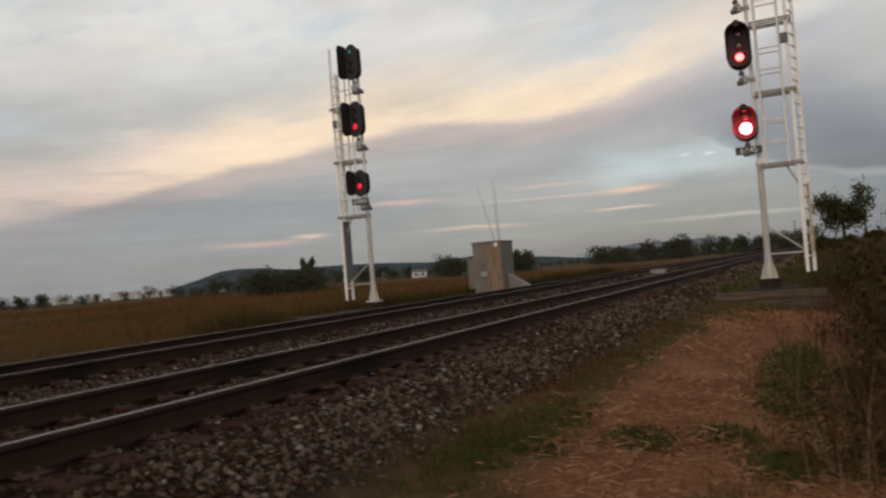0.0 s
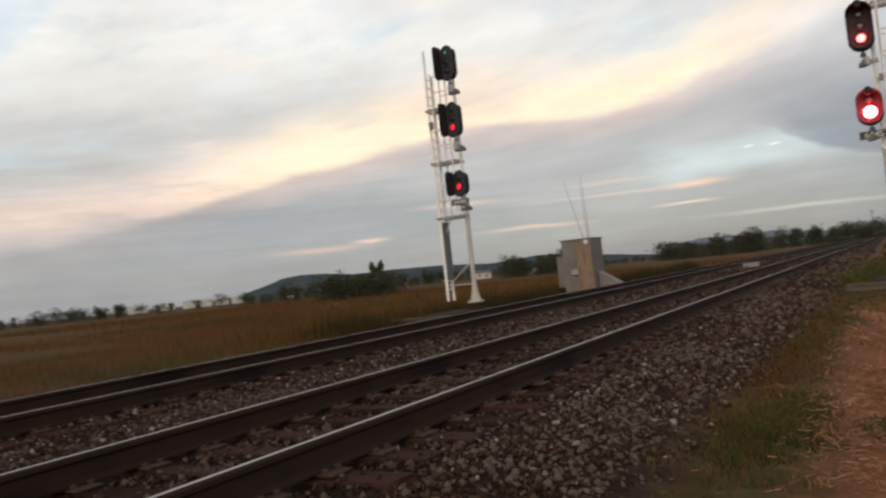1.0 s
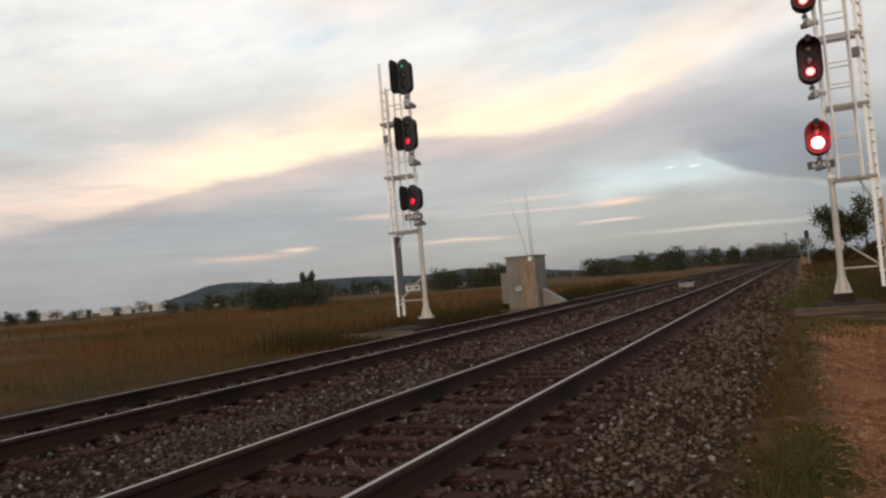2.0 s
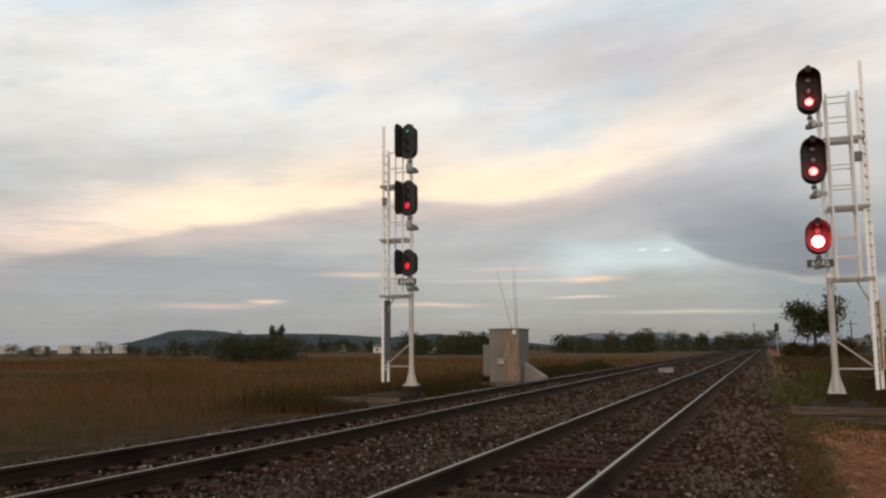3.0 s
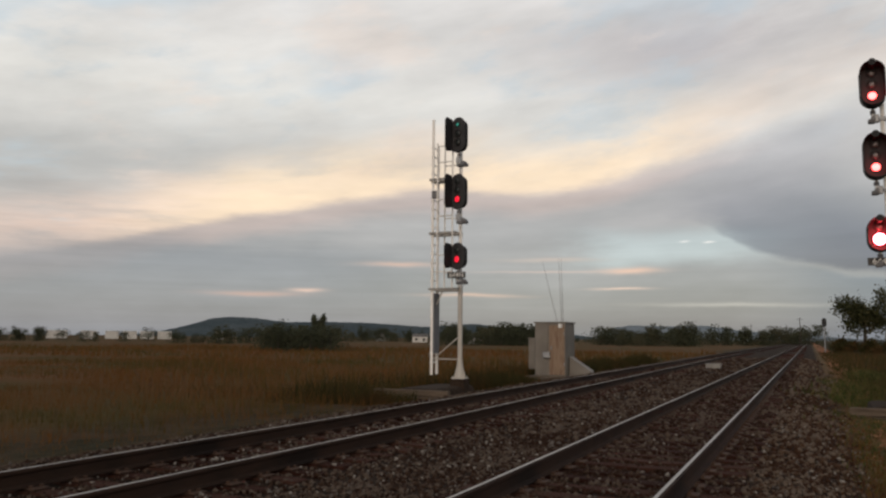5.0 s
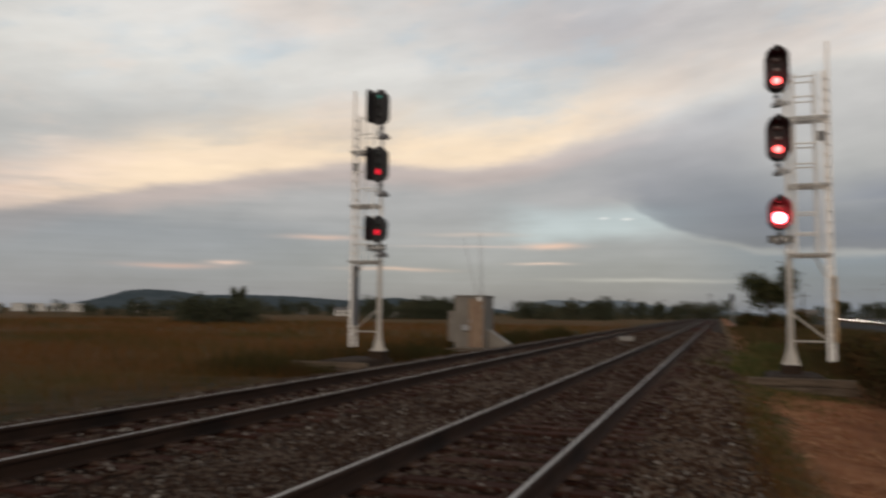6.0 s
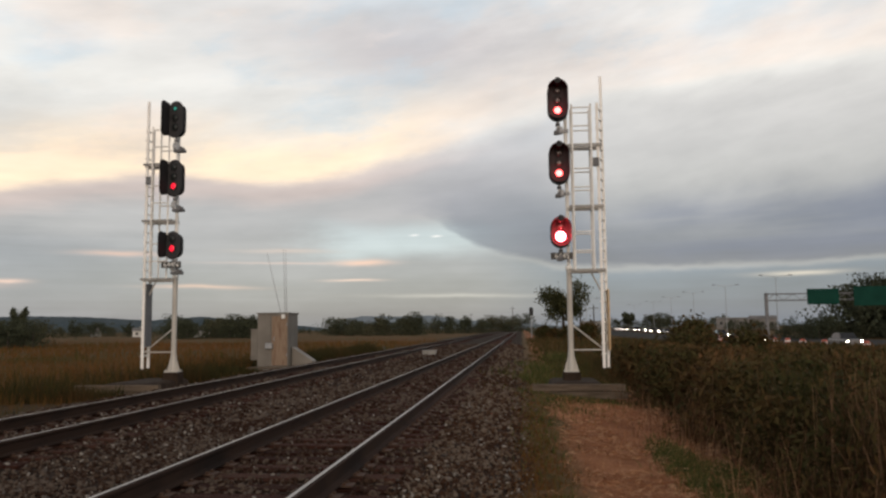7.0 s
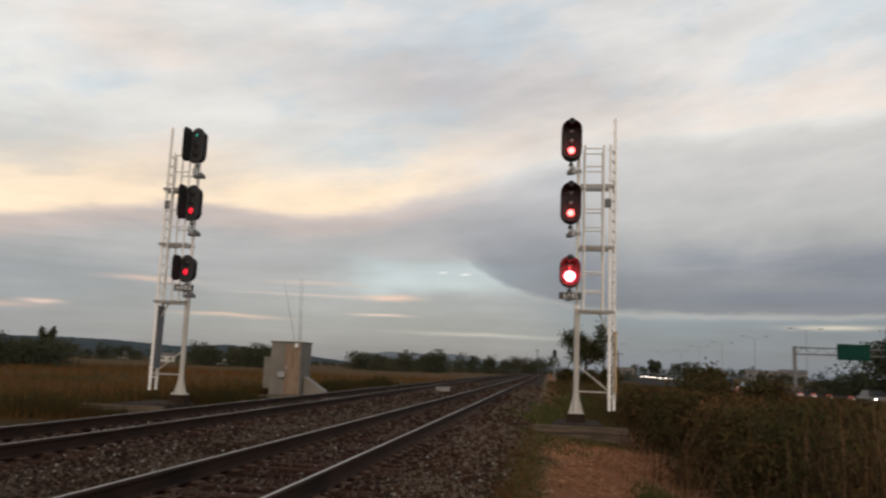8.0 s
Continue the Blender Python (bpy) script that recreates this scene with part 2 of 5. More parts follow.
# bars and upper mast: glare against the sky is put into this whitened colour
M_aluminium = material("painted_aluminium_glare", [(0.76, 0.74, 0.70), (0.88, 0.87, 0.84)], 0.5, 0.0, 1.5, 30, 0.15, 0.004, fine_amount=0.12)
M_grate = material("galvanised_grating", [(0.22, 0.215, 0.205), (0.34, 0.33, 0.315)], 0.6, 0.4, 3, 60, 0.3, 0.004)
M_shield = material("grey_shield_paint", [(0.10, 0.105, 0.11), (0.17, 0.17, 0.18)], 0.6, 0.2, 2, 40, 0.2, 0.004)
M_rusty_shield = material("ochre_stained_metal", [(0.42, 0.25, 0.11), (0.55, 0.42, 0.27)], 0.6, 0.1, 2, 40, 0.2, 0.004)
M_black = material("black_enamel", [(0.016, 0.015, 0.016), (0.026, 0.025, 0.027)], 0.7, 0.0, 2, 60, 0.1, 0.003, fine_amount=0.2, spec=0.25)
M_face = material("dull_black_face", [(0.034, 0.034, 0.036), (0.05, 0.05, 0.053)], 0.75, 0.0, 2, 60, 0.1, 0.003, fine_amount=0.2, spec=0.25)
# lower mast, foot and braces: the greyer metal without the painted glare
M_mast = material("grey_mast_metal", [(0.40, 0.375, 0.34), (0.56, 0.535, 0.49)], 0.55, 0.15, 1.2, 24, 0.2, 0.004, fine_amount=0.2, stretch=(2, 2, 0.6))
M_lens_dark = material("unlit_signal_glass", [(0.014, 0.018, 0.018), (0.02, 0.025, 0.024)], 0.35, 0.0, 6, 90, 0.05, 0.002)
M_lens_grey = material("unlit_signal_glass_grey", [(0.05, 0.045, 0.045), (0.08, 0.07, 0.07)], 0.12, 0.0, 6, 90, 0.05, 0.002)
M_red_bright = glow("lit_red_signal_glass", (1.0, 0.07, 0.09), 50.0)
M_red_soft = glow("lit_red_signal_glass_soft", (1.0, 0.10, 0.10), 9.0)
M_red_dim = glow("lit_red_signal_glass_sidelong", (1.0, 0.02, 0.05), 1.2)
M_green_dim = glow("faint_green_signal_glass", (0.05, 0.55, 0.45), 0.35)
M_plate = material("black_sign_enamel", [(0.015, 0.015, 0.015), (0.03, 0.03, 0.03)], 0.5, 0, 4, 50, 0.1, 0.002)
M_letter = material("white_sign_paint", [(0.6, 0.6, 0.58), (0.75, 0.75, 0.72)], 0.6, 0, 8, 80, 0.05, 0.002)
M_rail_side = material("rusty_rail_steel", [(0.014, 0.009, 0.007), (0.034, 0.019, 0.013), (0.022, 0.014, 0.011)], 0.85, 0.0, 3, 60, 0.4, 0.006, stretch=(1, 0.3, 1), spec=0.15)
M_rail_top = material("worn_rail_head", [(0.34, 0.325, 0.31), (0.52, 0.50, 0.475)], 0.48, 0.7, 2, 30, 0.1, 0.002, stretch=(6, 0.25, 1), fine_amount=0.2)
M_tie = material("weathered_tie_wood", [(0.030, 0.0105, 0.0065), (0.052, 0.020, 0.0135), (0.068, 0.033, 0.024)], 0.9, 0, 3, 30, 0.7, 0.02, obrand=0.5, stretch=(0.5, 6, 6), spec=0.12)
M_plate_steel = material("rusty_tie_plate", [(0.04, 0.022, 0.015), (0.09, 0.05, 0.033)], 0.8, 0.3, 10, 80, 0.4, 0.004)
M_stone = material("ballast_stone", [(0.028, 0.0135, 0.0085), (0.055, 0.034, 0.0235), (0.096, 0.073, 0.058)], 0.9, 0, 0.7, 50, 0.5, 0.01, island=0.7, spec=0.1)
M_dusty_stone = material("dusty_shoulder_stone", [(0.040, 0.019, 0.011), (0.070, 0.041, 0.026), (0.125, 0.095, 0.073)], 0.9, 0, 0.7, 50, 0.5, 0.01, island=0.75, spec=0.1)
M_pale_stone = material("pale_stone", [(0.085, 0.072, 0.064), (0.14, 0.122, 0.108), (0.25, 0.228, 0.203)], 0.85, 0, 2, 50, 0.3, 0.01, island=0.7, spec=0.2)
M_wood_old = material("old_grey_timber", [(0.072, 0.053, 0.039), (0.15, 0.115, 0.086)], 0.9, 0, 3, 40, 0.6, 0.01, obrand=0.4, stretch=(0.6, 5, 5), spec=0.1)
M_concrete = material("grey_concrete", [(0.2, 0.19, 0.175), (0.32, 0.31, 0.29)], 0.9, 0, 2, 50, 0.4, 0.01)
M_foundation = material("stained_foundation", [(0.022, 0.014, 0.010), (0.055, 0.038, 0.028)], 0.9, 0, 4, 40, 0.5, 0.01, spec=0.1)
M_cabinet = material("dull_silver_cabinet", [(0.13, 0.115, 0.098), (0.21, 0.19, 0.165)], 0.55, 0.25, 1.0, 25, 0.15, 0.006, fine_amount=0.2)
M_cabinet_rust = material("rust_stained_cabinet_door", [(0.17, 0.095, 0.058), (0.25, 0.175, 0.12), (0.15, 0.078, 0.045)], 0.7, 0.1, 1.6, 25, 0.2, 0.006, stretch=(3, 3, 0.6))
M_white = material("white_painted_metal", [(0.62, 0.62, 0.6), (0.78, 0.78, 0.76)], 0.5, 0, 2, 30, 0.1, 0.003, fine_amount=0.12)
M_straw = material("dry_straw", [(0.23, 0.09, 0.04), (0.37, 0.163, 0.077), (0.46, 0.265, 0.15)], 0.9, 0, 2, 40, 0.2, 0.005, island=0.8, spec=0.12)
M_grass = material("green_grass", [(0.034, 0.048, 0.013), (0.066, 0.079, 0.022), (0.12, 0.096, 0.036)], 0.85, 0, 1.5, 30, 0.1, 0.004, island=0.6, spec=0.12)
M_weed = material("autumn_weed_leaf", [(0.023, 0.028, 0.009), (0.044, 0.040, 0.014), (0.074, 0.045, 0.018), (0.12, 0.060, 0.027)], 0.9, 0, 0.33, 30, 0.1, 0.004, island=0.13, spec=0.12)
M_stem = material("dead_weed_stem", [(0.046, 0.022, 0.011), (0.095, 0.044, 0.022), (0.24, 0.14, 0.08)], 0.9, 0, 0.8, 30, 0.1, 0.004, island=0.8, spec=0.12)
M_field_grass = material("brown_field_grass", [(0.046, 0.048, 0.014), (0.060, 0.052, 0.016), (0.135, 0.060, 0.021), (0.115, 0.054, 0.019), (0.048, 0.048, 0.014)], 0.95, 0, 0.10, 6, 0.1, 0.01, island=0.12, stretch=(0.5, 1.5, 1), spec=0.1)
M_brush = material("olive_brush", [(0.022, 0.024, 0.008), (0.036, 0.033, 0.011), (0.062, 0.036, 0.014)], 0.95, 0, 0.5, 20, 0.1, 0.005, island=0.15, spec=0.1)
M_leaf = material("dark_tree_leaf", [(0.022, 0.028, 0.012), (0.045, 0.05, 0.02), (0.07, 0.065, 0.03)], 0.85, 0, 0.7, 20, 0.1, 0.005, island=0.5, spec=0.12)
# paler and greyer than the near leaf: haze over distance mixed into the colour
M_far_leaf = material("far_tree_leaf_haze_tint", [(0.036, 0.043, 0.026), (0.050, 0.056, 0.034), (0.072, 0.068, 0.040)], 0.9, 0, 0.09, 4, 0.1, 0.01, island=0.15, spec=0.12)
M_bark = material("dark_bark", [(0.03, 0.024, 0.02), (0.07, 0.055, 0.045)], 0.9, 0, 3, 25, 0.6, 0.02, stretch=(3, 3, 0.6))
# distance haze is put into both hill colours, stronger in the far one
M_hill = material("wooded_hill_haze_tint", [(0.055, 0.075, 0.085), (0.085, 0.105, 0.115)], 1.0, 0, 0.02, 0.12, 0.0, spec=0.0)
M_far_hill = material("far_hill_haze_tint", [(0.16, 0.195, 0.22), (0.19, 0.225, 0.25)], 1.0, 0, 0.004, 0.05, 0.0, spec=0.0)
M_asphalt = material("asphalt", [(0.034, 0.033, 0.034), (0.055, 0.053, 0.052)], 0.95, 0, 0.3, 20, 0.3, 0.01, spec=0.05)
M_orange = material("orange_plastic", [(0.36, 0.07, 0.045), (0.46, 0.10, 0.06)], 0.5, 0, 4, 40, 0.05, 0.003)
M_signgreen = material("green_road_sign", [(0.003, 0.034, 0.025), (0.005, 0.048, 0.035)], 0.8, 0, 0.6, 10, 0.0, spec=0.1)
M_galv = material("galvanised_steel", [(0.25, 0.26, 0.27), (0.36, 0.37, 0.38)], 0.5, 0.5, 2, 20, 0.1, 0.004)
M_car_dark = material("dark_car_paint", [(0.02, 0.021, 0.025), (0.035, 0.036, 0.04)], 0.3, 0.3, 2, 20, 0)
M_car_grey = material("silver_car_paint", [(0.10, 0.10, 0.105), (0.14, 0.14, 0.145)], 0.3, 0.4, 2, 20, 0)
M_glass = material("car_glass", [(0.01, 0.012, 0.014), (0.02, 0.022, 0.024)], 0.08, 0, 2, 20, 0)
M_tyre = material("tyre_rubber", [(0.012, 0.012, 0.012), (0.022, 0.022, 0.022)], 0.9, 0, 6, 40, 0.2, 0.004)
M_headlight = glow("car_headlight", (1.0, 0.93, 0.82), 30.0)
M_roof = material("dull_roof", [(0.10, 0.09, 0.085), (0.16, 0.15, 0.14)], 0.9, 0, 0.6, 8, 0.2, 0.02)
M_wall_white = material("pale_siding", [(0.45, 0.45, 0.43), (0.58, 0.57, 0.54)], 0.8, 0, 0.5, 8, 0.1, 0.01)
M_wall_grey = material("grey_siding", [(0.13, 0.125, 0.12), (0.2, 0.19, 0.18)], 0.85, 0, 0.5, 8, 0.1, 0.01)
M_window_dark = material("dark_window", [(0.02, 0.022, 0.025), (0.035, 0.036, 0.04)], 0.15, 0, 1, 8, 0)


def ground_material():
    """Ballast bed, bank with dry hay, and brown fields, laid out by the plan."""
    m = bpy.data.materials.new("ground_earth")
    m.use_nodes = True
    nt = m.node_tree
    bs = nt.nodes["Principled BSDF"]
    L = nt.links.new
    geo = nt.nodes.new("ShaderNodeNewGeometry")
    sep = nt.nodes.new("ShaderNodeSeparateXYZ")
    L(geo.outputs["Position"], sep.inputs[0])

    def op(kind, a, b):
        n = nt.nodes.new("ShaderNodeMath")
        n.operation = kind
        for s, v in zip(n.inputs, (a, b)):
            if isinstance(v, (int, float)):
                s.default_value = v
            else:
                L(v, s)
        return n.outputs[0]

    def noise_tex(scale, detail, rough=0.55):
        n = nt.nodes.new("ShaderNodeTexNoise")
        n.inputs["Scale"].default_value, n.inputs["Detail"].default_value, n.inputs["Roughness"].default_value = scale, detail, rough
        L(geo.outputs["Position"], n.inputs["Vector"])
        return n.outputs["Fac"]

    def ramp(f, stops):
        n = nt.nodes.new("ShaderNodeValToRGB")
        while len(n.color_ramp.elements) < len(stops):
            n.color_ramp.elements.new(0.5)
        for e, (p, c) in zip(n.color_ramp.elements, stops):
            e.position, e.color = p, (*c, 1)
        L(f, n.inputs[0])
        return n.outputs[0]

    def smooth(v, lo, hi):
        n = nt.nodes.new("ShaderNodeMapRange")
        n.interpolation_type = "SMOOTHSTEP"
        L(v, n.inputs["Value"])
        n.inputs["From Min"].default_value, n.inputs["From Max"].default_value = lo, hi
        return n.outputs[0]

    def mixc(f, a, b):
        n = nt.nodes.new("ShaderNodeMix")
        n.data_type = "RGBA"
        L(f, n.inputs[0])
        L(a, n.inputs[6])
        L(b, n.inputs[7])
        return n.outputs[2]
    big, mid, fine = noise_tex(0.05, 4), noise_tex(0.7, 5), noise_tex(22, 4, 0.65)
    x = op("ADD", sep.outputs[0], op("MULTIPLY", op("SUBTRACT", mid, 0.5), 1.3))
    field = ramp(big, [(0.34, (0.060, 0.052, 0.017)), (0.45, (0.120, 0.056, 0.021)), (0.56, (0.068, 0.052, 0.017)), (0.66, (0.13, 0.062, 0.024))])
    bed = ramp(fine, [(0.3, (0.011, 0.006, 0.004)), (0.52, (0.030, 0.018, 0.012)), (0.75, (0.058, 0.040, 0.030))])
    hay = ramp(op("ADD", op("MULTIPLY", fine, 0.5), op("MULTIPLY", mid, 0.5)), [(0.3, (0.105, 0.04, 0.019)), (0.5, (0.25, 0.104, 0.05)), (0.68, (0.38, 0.185, 0.097))])
    fringe = ramp(mid, [(0.35, (0.065, 0.055, 0.021)), (0.55, (0.14, 0.082, 0.043)), (0.7, (0.052, 0.058, 0.019))])
    rough_g = ramp(mid, [(0.35, (0.028, 0.026, 0.012)), (0.6, (0.07, 0.045, 0.026))])
    c = mixc(smooth(x, -13.5, -10.0), field, rough_g)
    c = mixc(smooth(x, -8.2, -7.2), c, bed)
    c = mixc(smooth(x, 2.3, 2.8), c, fringe)
    c = mixc(smooth(x, 2.9, 3.5), c, hay)
    c = mixc(smooth(x, 5.0, 6.2), c, rough_g)
    c = mixc(smooth(x, 16.0, 20.0), c, field)
    L(c, bs.inputs["Base Color"])
    bs.inputs["Roughness"].default_value = 0.95
    bs.inputs["Specular IOR Level"].default_value = 0.1
    b = nt.nodes.new("ShaderNodeBump")
    b.inputs["Strength"].default_value, b.inputs["Distance"].default_value = 0.7, 0.04
    L(op("ADD", fine, op("MULTIPLY", mid, 1.5)), b.inputs["Height"])
    L(b.outputs[0], bs.inputs["Normal"])
    return m


M_ground = ground_material()


# ---- mesh tools ----
def mesh_object(name, bm, mat, smooth=False):
    me = bpy.data.meshes.new(name)
    bm.normal_update()
    bm.to_mesh(me)
    bm.free()
    me.materials.append(mat)
    if smooth:
        for p in me.polygons:
            p.use_smooth = True
    return new(name, me)


def part(name, bm, mat, parent, label="", smooth=False, at=(0, 0, 0)):
    ob = mesh_object(name, bm, mat, smooth)
    ob.parent = parent
    ob.location = at
    if label:
        tagged(ob, label)
    return ob


def shared(name, me, parent, at, rz=0.0):
    ob = new(name, me)
    ob.parent = parent
    ob.location = at
    ob.rotation_euler = (0, 0, rz)
    return ob


def box(bm, c, s, bevel=0.0, m=None):
    r = bmesh.ops.create_cube(bm, size=1, matrix=(m or Matrix()) @ Matrix.Translation(c) @ Matrix.Diagonal((*s, 1)))
    if bevel:
        es = list({e for v in r["verts"] for e in v.link_edges})
        bmesh.ops.bevel(bm, geom=es, offset=bevel, segments=2, affect="EDGES", profile=0.5)
    return bm


def rod(bm, a, b, r, r2=None, n=10):
    a, b = Vector(a), Vector(b)
    d = b - a
    m = Matrix.Translation((a + b) / 2) @ d.to_track_quat("Z", "Y").to_matrix().to_4x4()
    bmesh.ops.create_cone(bm, cap_ends=True, segments=n, radius1=r, radius2=r if r2 is None else r2, depth=d.length, matrix=m)
    return bm


def BM():
    return bmesh.new()


def lathe(bm, rings, n=16, at=(0, 0, 0)):
    """rings: (radius, z)"""
    loops = []
    for r, z in rings:
        loops.append([bm.verts.new((at[0] + r * math.cos(2 * math.pi * k / n), at[1] + r * math.sin(2 * math.pi * k / n), at[2] + z)) for k in range(n)])
    for a, b in zip(loops, loops[1:]):
        for k in range(n):
            bm.faces.new((a[k], a[(k + 1) % n], b[(k + 1) % n], b[k]))
    bm.faces.new(loops[0][::-1])
    bm.faces.new(loops[-1])
    return bm


def stadium(bm, w, h, y0, y1, bevel=0.0, n=12):
    """An upright plate with round ends, from y0 to y1."""
    pts = []
    r, s = w / 2, h / 2 - w / 2
    for k in range(n + 1):
        a = math.pi * k / n
        pts.append((r * math.cos(a), s + r * math.sin(a)))
    for k in range(n + 1):
        a = math.pi + math.pi * k / n
        pts.append((r * math.cos(a), -s + r * math.sin(a)))
    f = [bm.verts.new((x, y0, z)) for x, z in pts]
    b = [bm.verts.new((x, y1, z)) for x, z in pts]
    bm.faces.new(f)
    bm.faces.new(b[::-1])
    for k in range(len(pts)):
        j = (k + 1) % len(pts)
        bm.faces.new((f[k], b[k], b[j], f[j]))
    return bm


def soup(name, verts, faces, mat, smooth=False):
    """One mesh from arrays of corners and faces."""
    me = bpy.data.meshes.new(name)
    verts, faces = np.asarray(verts, np.float32), np.asarray(faces, np.int32)
    k = faces.shape[1]
    me.vertices.add(len(verts))
    me.vertices.foreach_set("co", verts.ravel())
    me.loops.add(faces.size)
    me.loops.foreach_set("vertex_index", faces.ravel())
    me.polygons.add(len(faces))
    me.polygons.foreach_set("loop_start", np.arange(0, faces.size, k, dtype=np.int32))
    me.update(calc_edges=True)
    me.materials.append(mat)
    return new(name, me)


TREE_AT = (8.6, 117.0)


# ---- ground ----
def ground_z(x, y):
    """Height of the earth: level track bed, banks on both sides, flat land beyond."""
    x, y = np.asarray(x, float), np.asarray(y, float)
    z = np.interp(x, [-3000, -60, -14, -9.5, -7.9, -6.6, 1.5, 2.2, 3.4, 5.0, 8.0, 14, 20, 3000],
                  [-0.6, -0.6, -0.62, -0.55, -0.5, -0.24, -0.24, -0.36, -0.58, -0.74, -0.85, -1.0, -1.02, -1.02])
    side = np.clip((x - 14) / 6, 0, 1)
    return z + side * 0.006 * np.clip(y - 130, 0, 260)


def make_ground():
    xs = np.unique(np.r_[-3000, -1500, -700, -300, np.linspace(-150, -30, 13), np.linspace(-30, -10, 21), np.linspace(-10, 10, 101), np.linspace(10, 30, 21), np.linspace(30, 150, 13), 300, 700, 1500, 3000])
    ys = np.unique(np.r_[-300, -100, -30, np.linspace(-10, 30, 161), np.linspace(30, 120, 91), np.linspace(120, 400, 57), 700, 1500, 3000])
    X, Y = np.meshgrid(xs, ys)
    Z = ground_z(X, Y)
    rng = np.random.RandomState(4)
    near = np.exp(-((np.abs(X) / 60) ** 2)) * np.exp(-(np.clip(Y, 0, None) / 120) ** 2)
    bank = ((X > 2.4) | (X < -7.5))
    Z = Z + near * np.where(bank, rng.uniform(-0.035, 0.035, X.shape), rng.uniform(-0.012, 0.008, X.shape))
    n, k = X.shape
    idx = np.arange(n * k).reshape(n, k)
    f = np.stack([idx[:-1, :-1], idx[:-1, 1:], idx[1:, 1:], idx[1:, :-1]], -1).reshape(-1, 4)
    ob = soup("ground", np.stack([X, Y, Z], -1).reshape(-1, 3), f, M_ground)
    for p in ob.data.polygons:
        p.use_smooth = True
    return tagged(ob, "flat earth with brown fields and a hay-strewn bank", "ground", kind="structure")


make_ground()


# ---- railway ----
GAUGE = 0.7525
TRACKS = {"near": 0.0, "far": -4.27}
RAIL_H = 0.18


def drift(y):
    """How far the second track has swung away at y."""
    return -1.1 * (1 - np.exp(-np.clip(np.asarray(y, float) - 10, 0, None) / 60))


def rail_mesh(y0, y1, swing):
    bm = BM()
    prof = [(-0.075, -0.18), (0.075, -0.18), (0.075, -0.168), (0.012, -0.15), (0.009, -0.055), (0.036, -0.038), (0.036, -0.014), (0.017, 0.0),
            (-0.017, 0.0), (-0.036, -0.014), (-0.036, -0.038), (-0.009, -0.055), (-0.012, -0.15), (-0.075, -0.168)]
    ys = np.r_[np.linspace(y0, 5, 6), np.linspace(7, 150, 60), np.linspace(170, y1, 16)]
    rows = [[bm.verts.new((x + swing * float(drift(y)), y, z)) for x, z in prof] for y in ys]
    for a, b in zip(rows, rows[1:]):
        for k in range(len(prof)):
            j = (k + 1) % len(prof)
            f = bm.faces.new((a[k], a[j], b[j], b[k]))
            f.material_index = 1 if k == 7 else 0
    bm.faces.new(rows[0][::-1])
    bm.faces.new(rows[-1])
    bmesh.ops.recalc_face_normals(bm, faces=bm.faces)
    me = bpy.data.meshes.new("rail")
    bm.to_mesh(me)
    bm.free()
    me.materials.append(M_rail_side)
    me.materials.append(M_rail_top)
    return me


RAIL = {"near": rail_mesh(-40, 900, 0.0), "far": rail_mesh(-40, 900, 1.0)}


def tie_mesh(seed):
    rng = random.Random(seed)
    bm = BM()
    box(bm, (0, 0, -0.08), (2.6, 0.23, 0.16), 0.012)
    for v in bm.verts:
        v.co += Vector((rng.uniform(-0.02, 0.02), rng.uniform(-0.008, 0.008), rng.uniform(-0.006, 0.004)))
    me = bpy.data.meshes.new("tie")
    bm.to_mesh(me)
    bm.free()
    me.materials.append(M_tie)
    return me


def plate_mesh():
    bm = BM()
    box(bm, (0, 0, 0.008), (0.36, 0.19, 0.016), 0.004)
    for sx in (-0.1, 0.1):
        for sy in (-0.06, 0.06):
            box(bm, (sx, sy, 0.024), (0.035, 0.03, 0.03), 0.004)
    me = bpy.data.meshes.new("tie_plate")
    bm.to_mesh(me)
    bm.free()
    me.materials.append(M_plate_steel)
    return me


TIES, PLATE = [tie_mesh(k) for k in range(5)], plate_mesh()
for key, x0 in TRACKS.items():
    track = new("railway_track")
    track.location = (x0, 0, 0)
    tagged(track, "steel rails with shiny worn heads on weathered wooden ties" if key == "near" else "rusty second railway track on brown wooden ties", "railway track", "parallel tracks", "structure")
    for s in (-1, 1):
        r = shared("rail", RAIL[key], track, (s * GAUGE, 0, 0))
        tagged(r, "rusty steel rail with bright worn head")
    rng = random.Random(7 if key == "near" else 8)
    y = -6.0
    sw = 1.0 if key == "far" else 0.0
    count = 0
    while count < 230:
        y += 0.52 + rng.uniform(-0.025, 0.025)
        count += 1
        if count <= 200:
            t = shared("tie", rng.choice(TIES), track, (rng.uniform(-0.04, 0.04) + sw * float(drift(y)), y, -0.198 - rng.uniform(0, 0.012)), rng.uniform(-0.012, 0.012))
        if y < 30:
            for s in (-1, 1):
                shared("tie_plate", PLATE, track, (s * GAUGE + sw * float(drift(y)), y, -0.1985))
    bm = BM()
    for k in range(200):
        y += 0.52
        box(bm, (sw * float(drift(y)), y, -0.285), (2.6, 0.23, 0.16))
    part("far_ties", bm, M_tie, track)["kind"] = "stuff"

# ballast: loose stones over the bed
def stone_templates():
    bm = BM()
    bmesh.ops.create_icosphere(bm, subdivisions=1, radius=1)
    v = np.array([p.co[:] for p in bm.verts])
    f = np.array([[q.index for q in p.verts] for p in bm.faces])
    bm.free()
    rng = np.random.RandomState(2)
    return [(v * rng.uniform(0.5, 1.35, (len(v), 1)) * rng.uniform(0.5, 1.45, (1, 3)), f) for _ in range(14)]


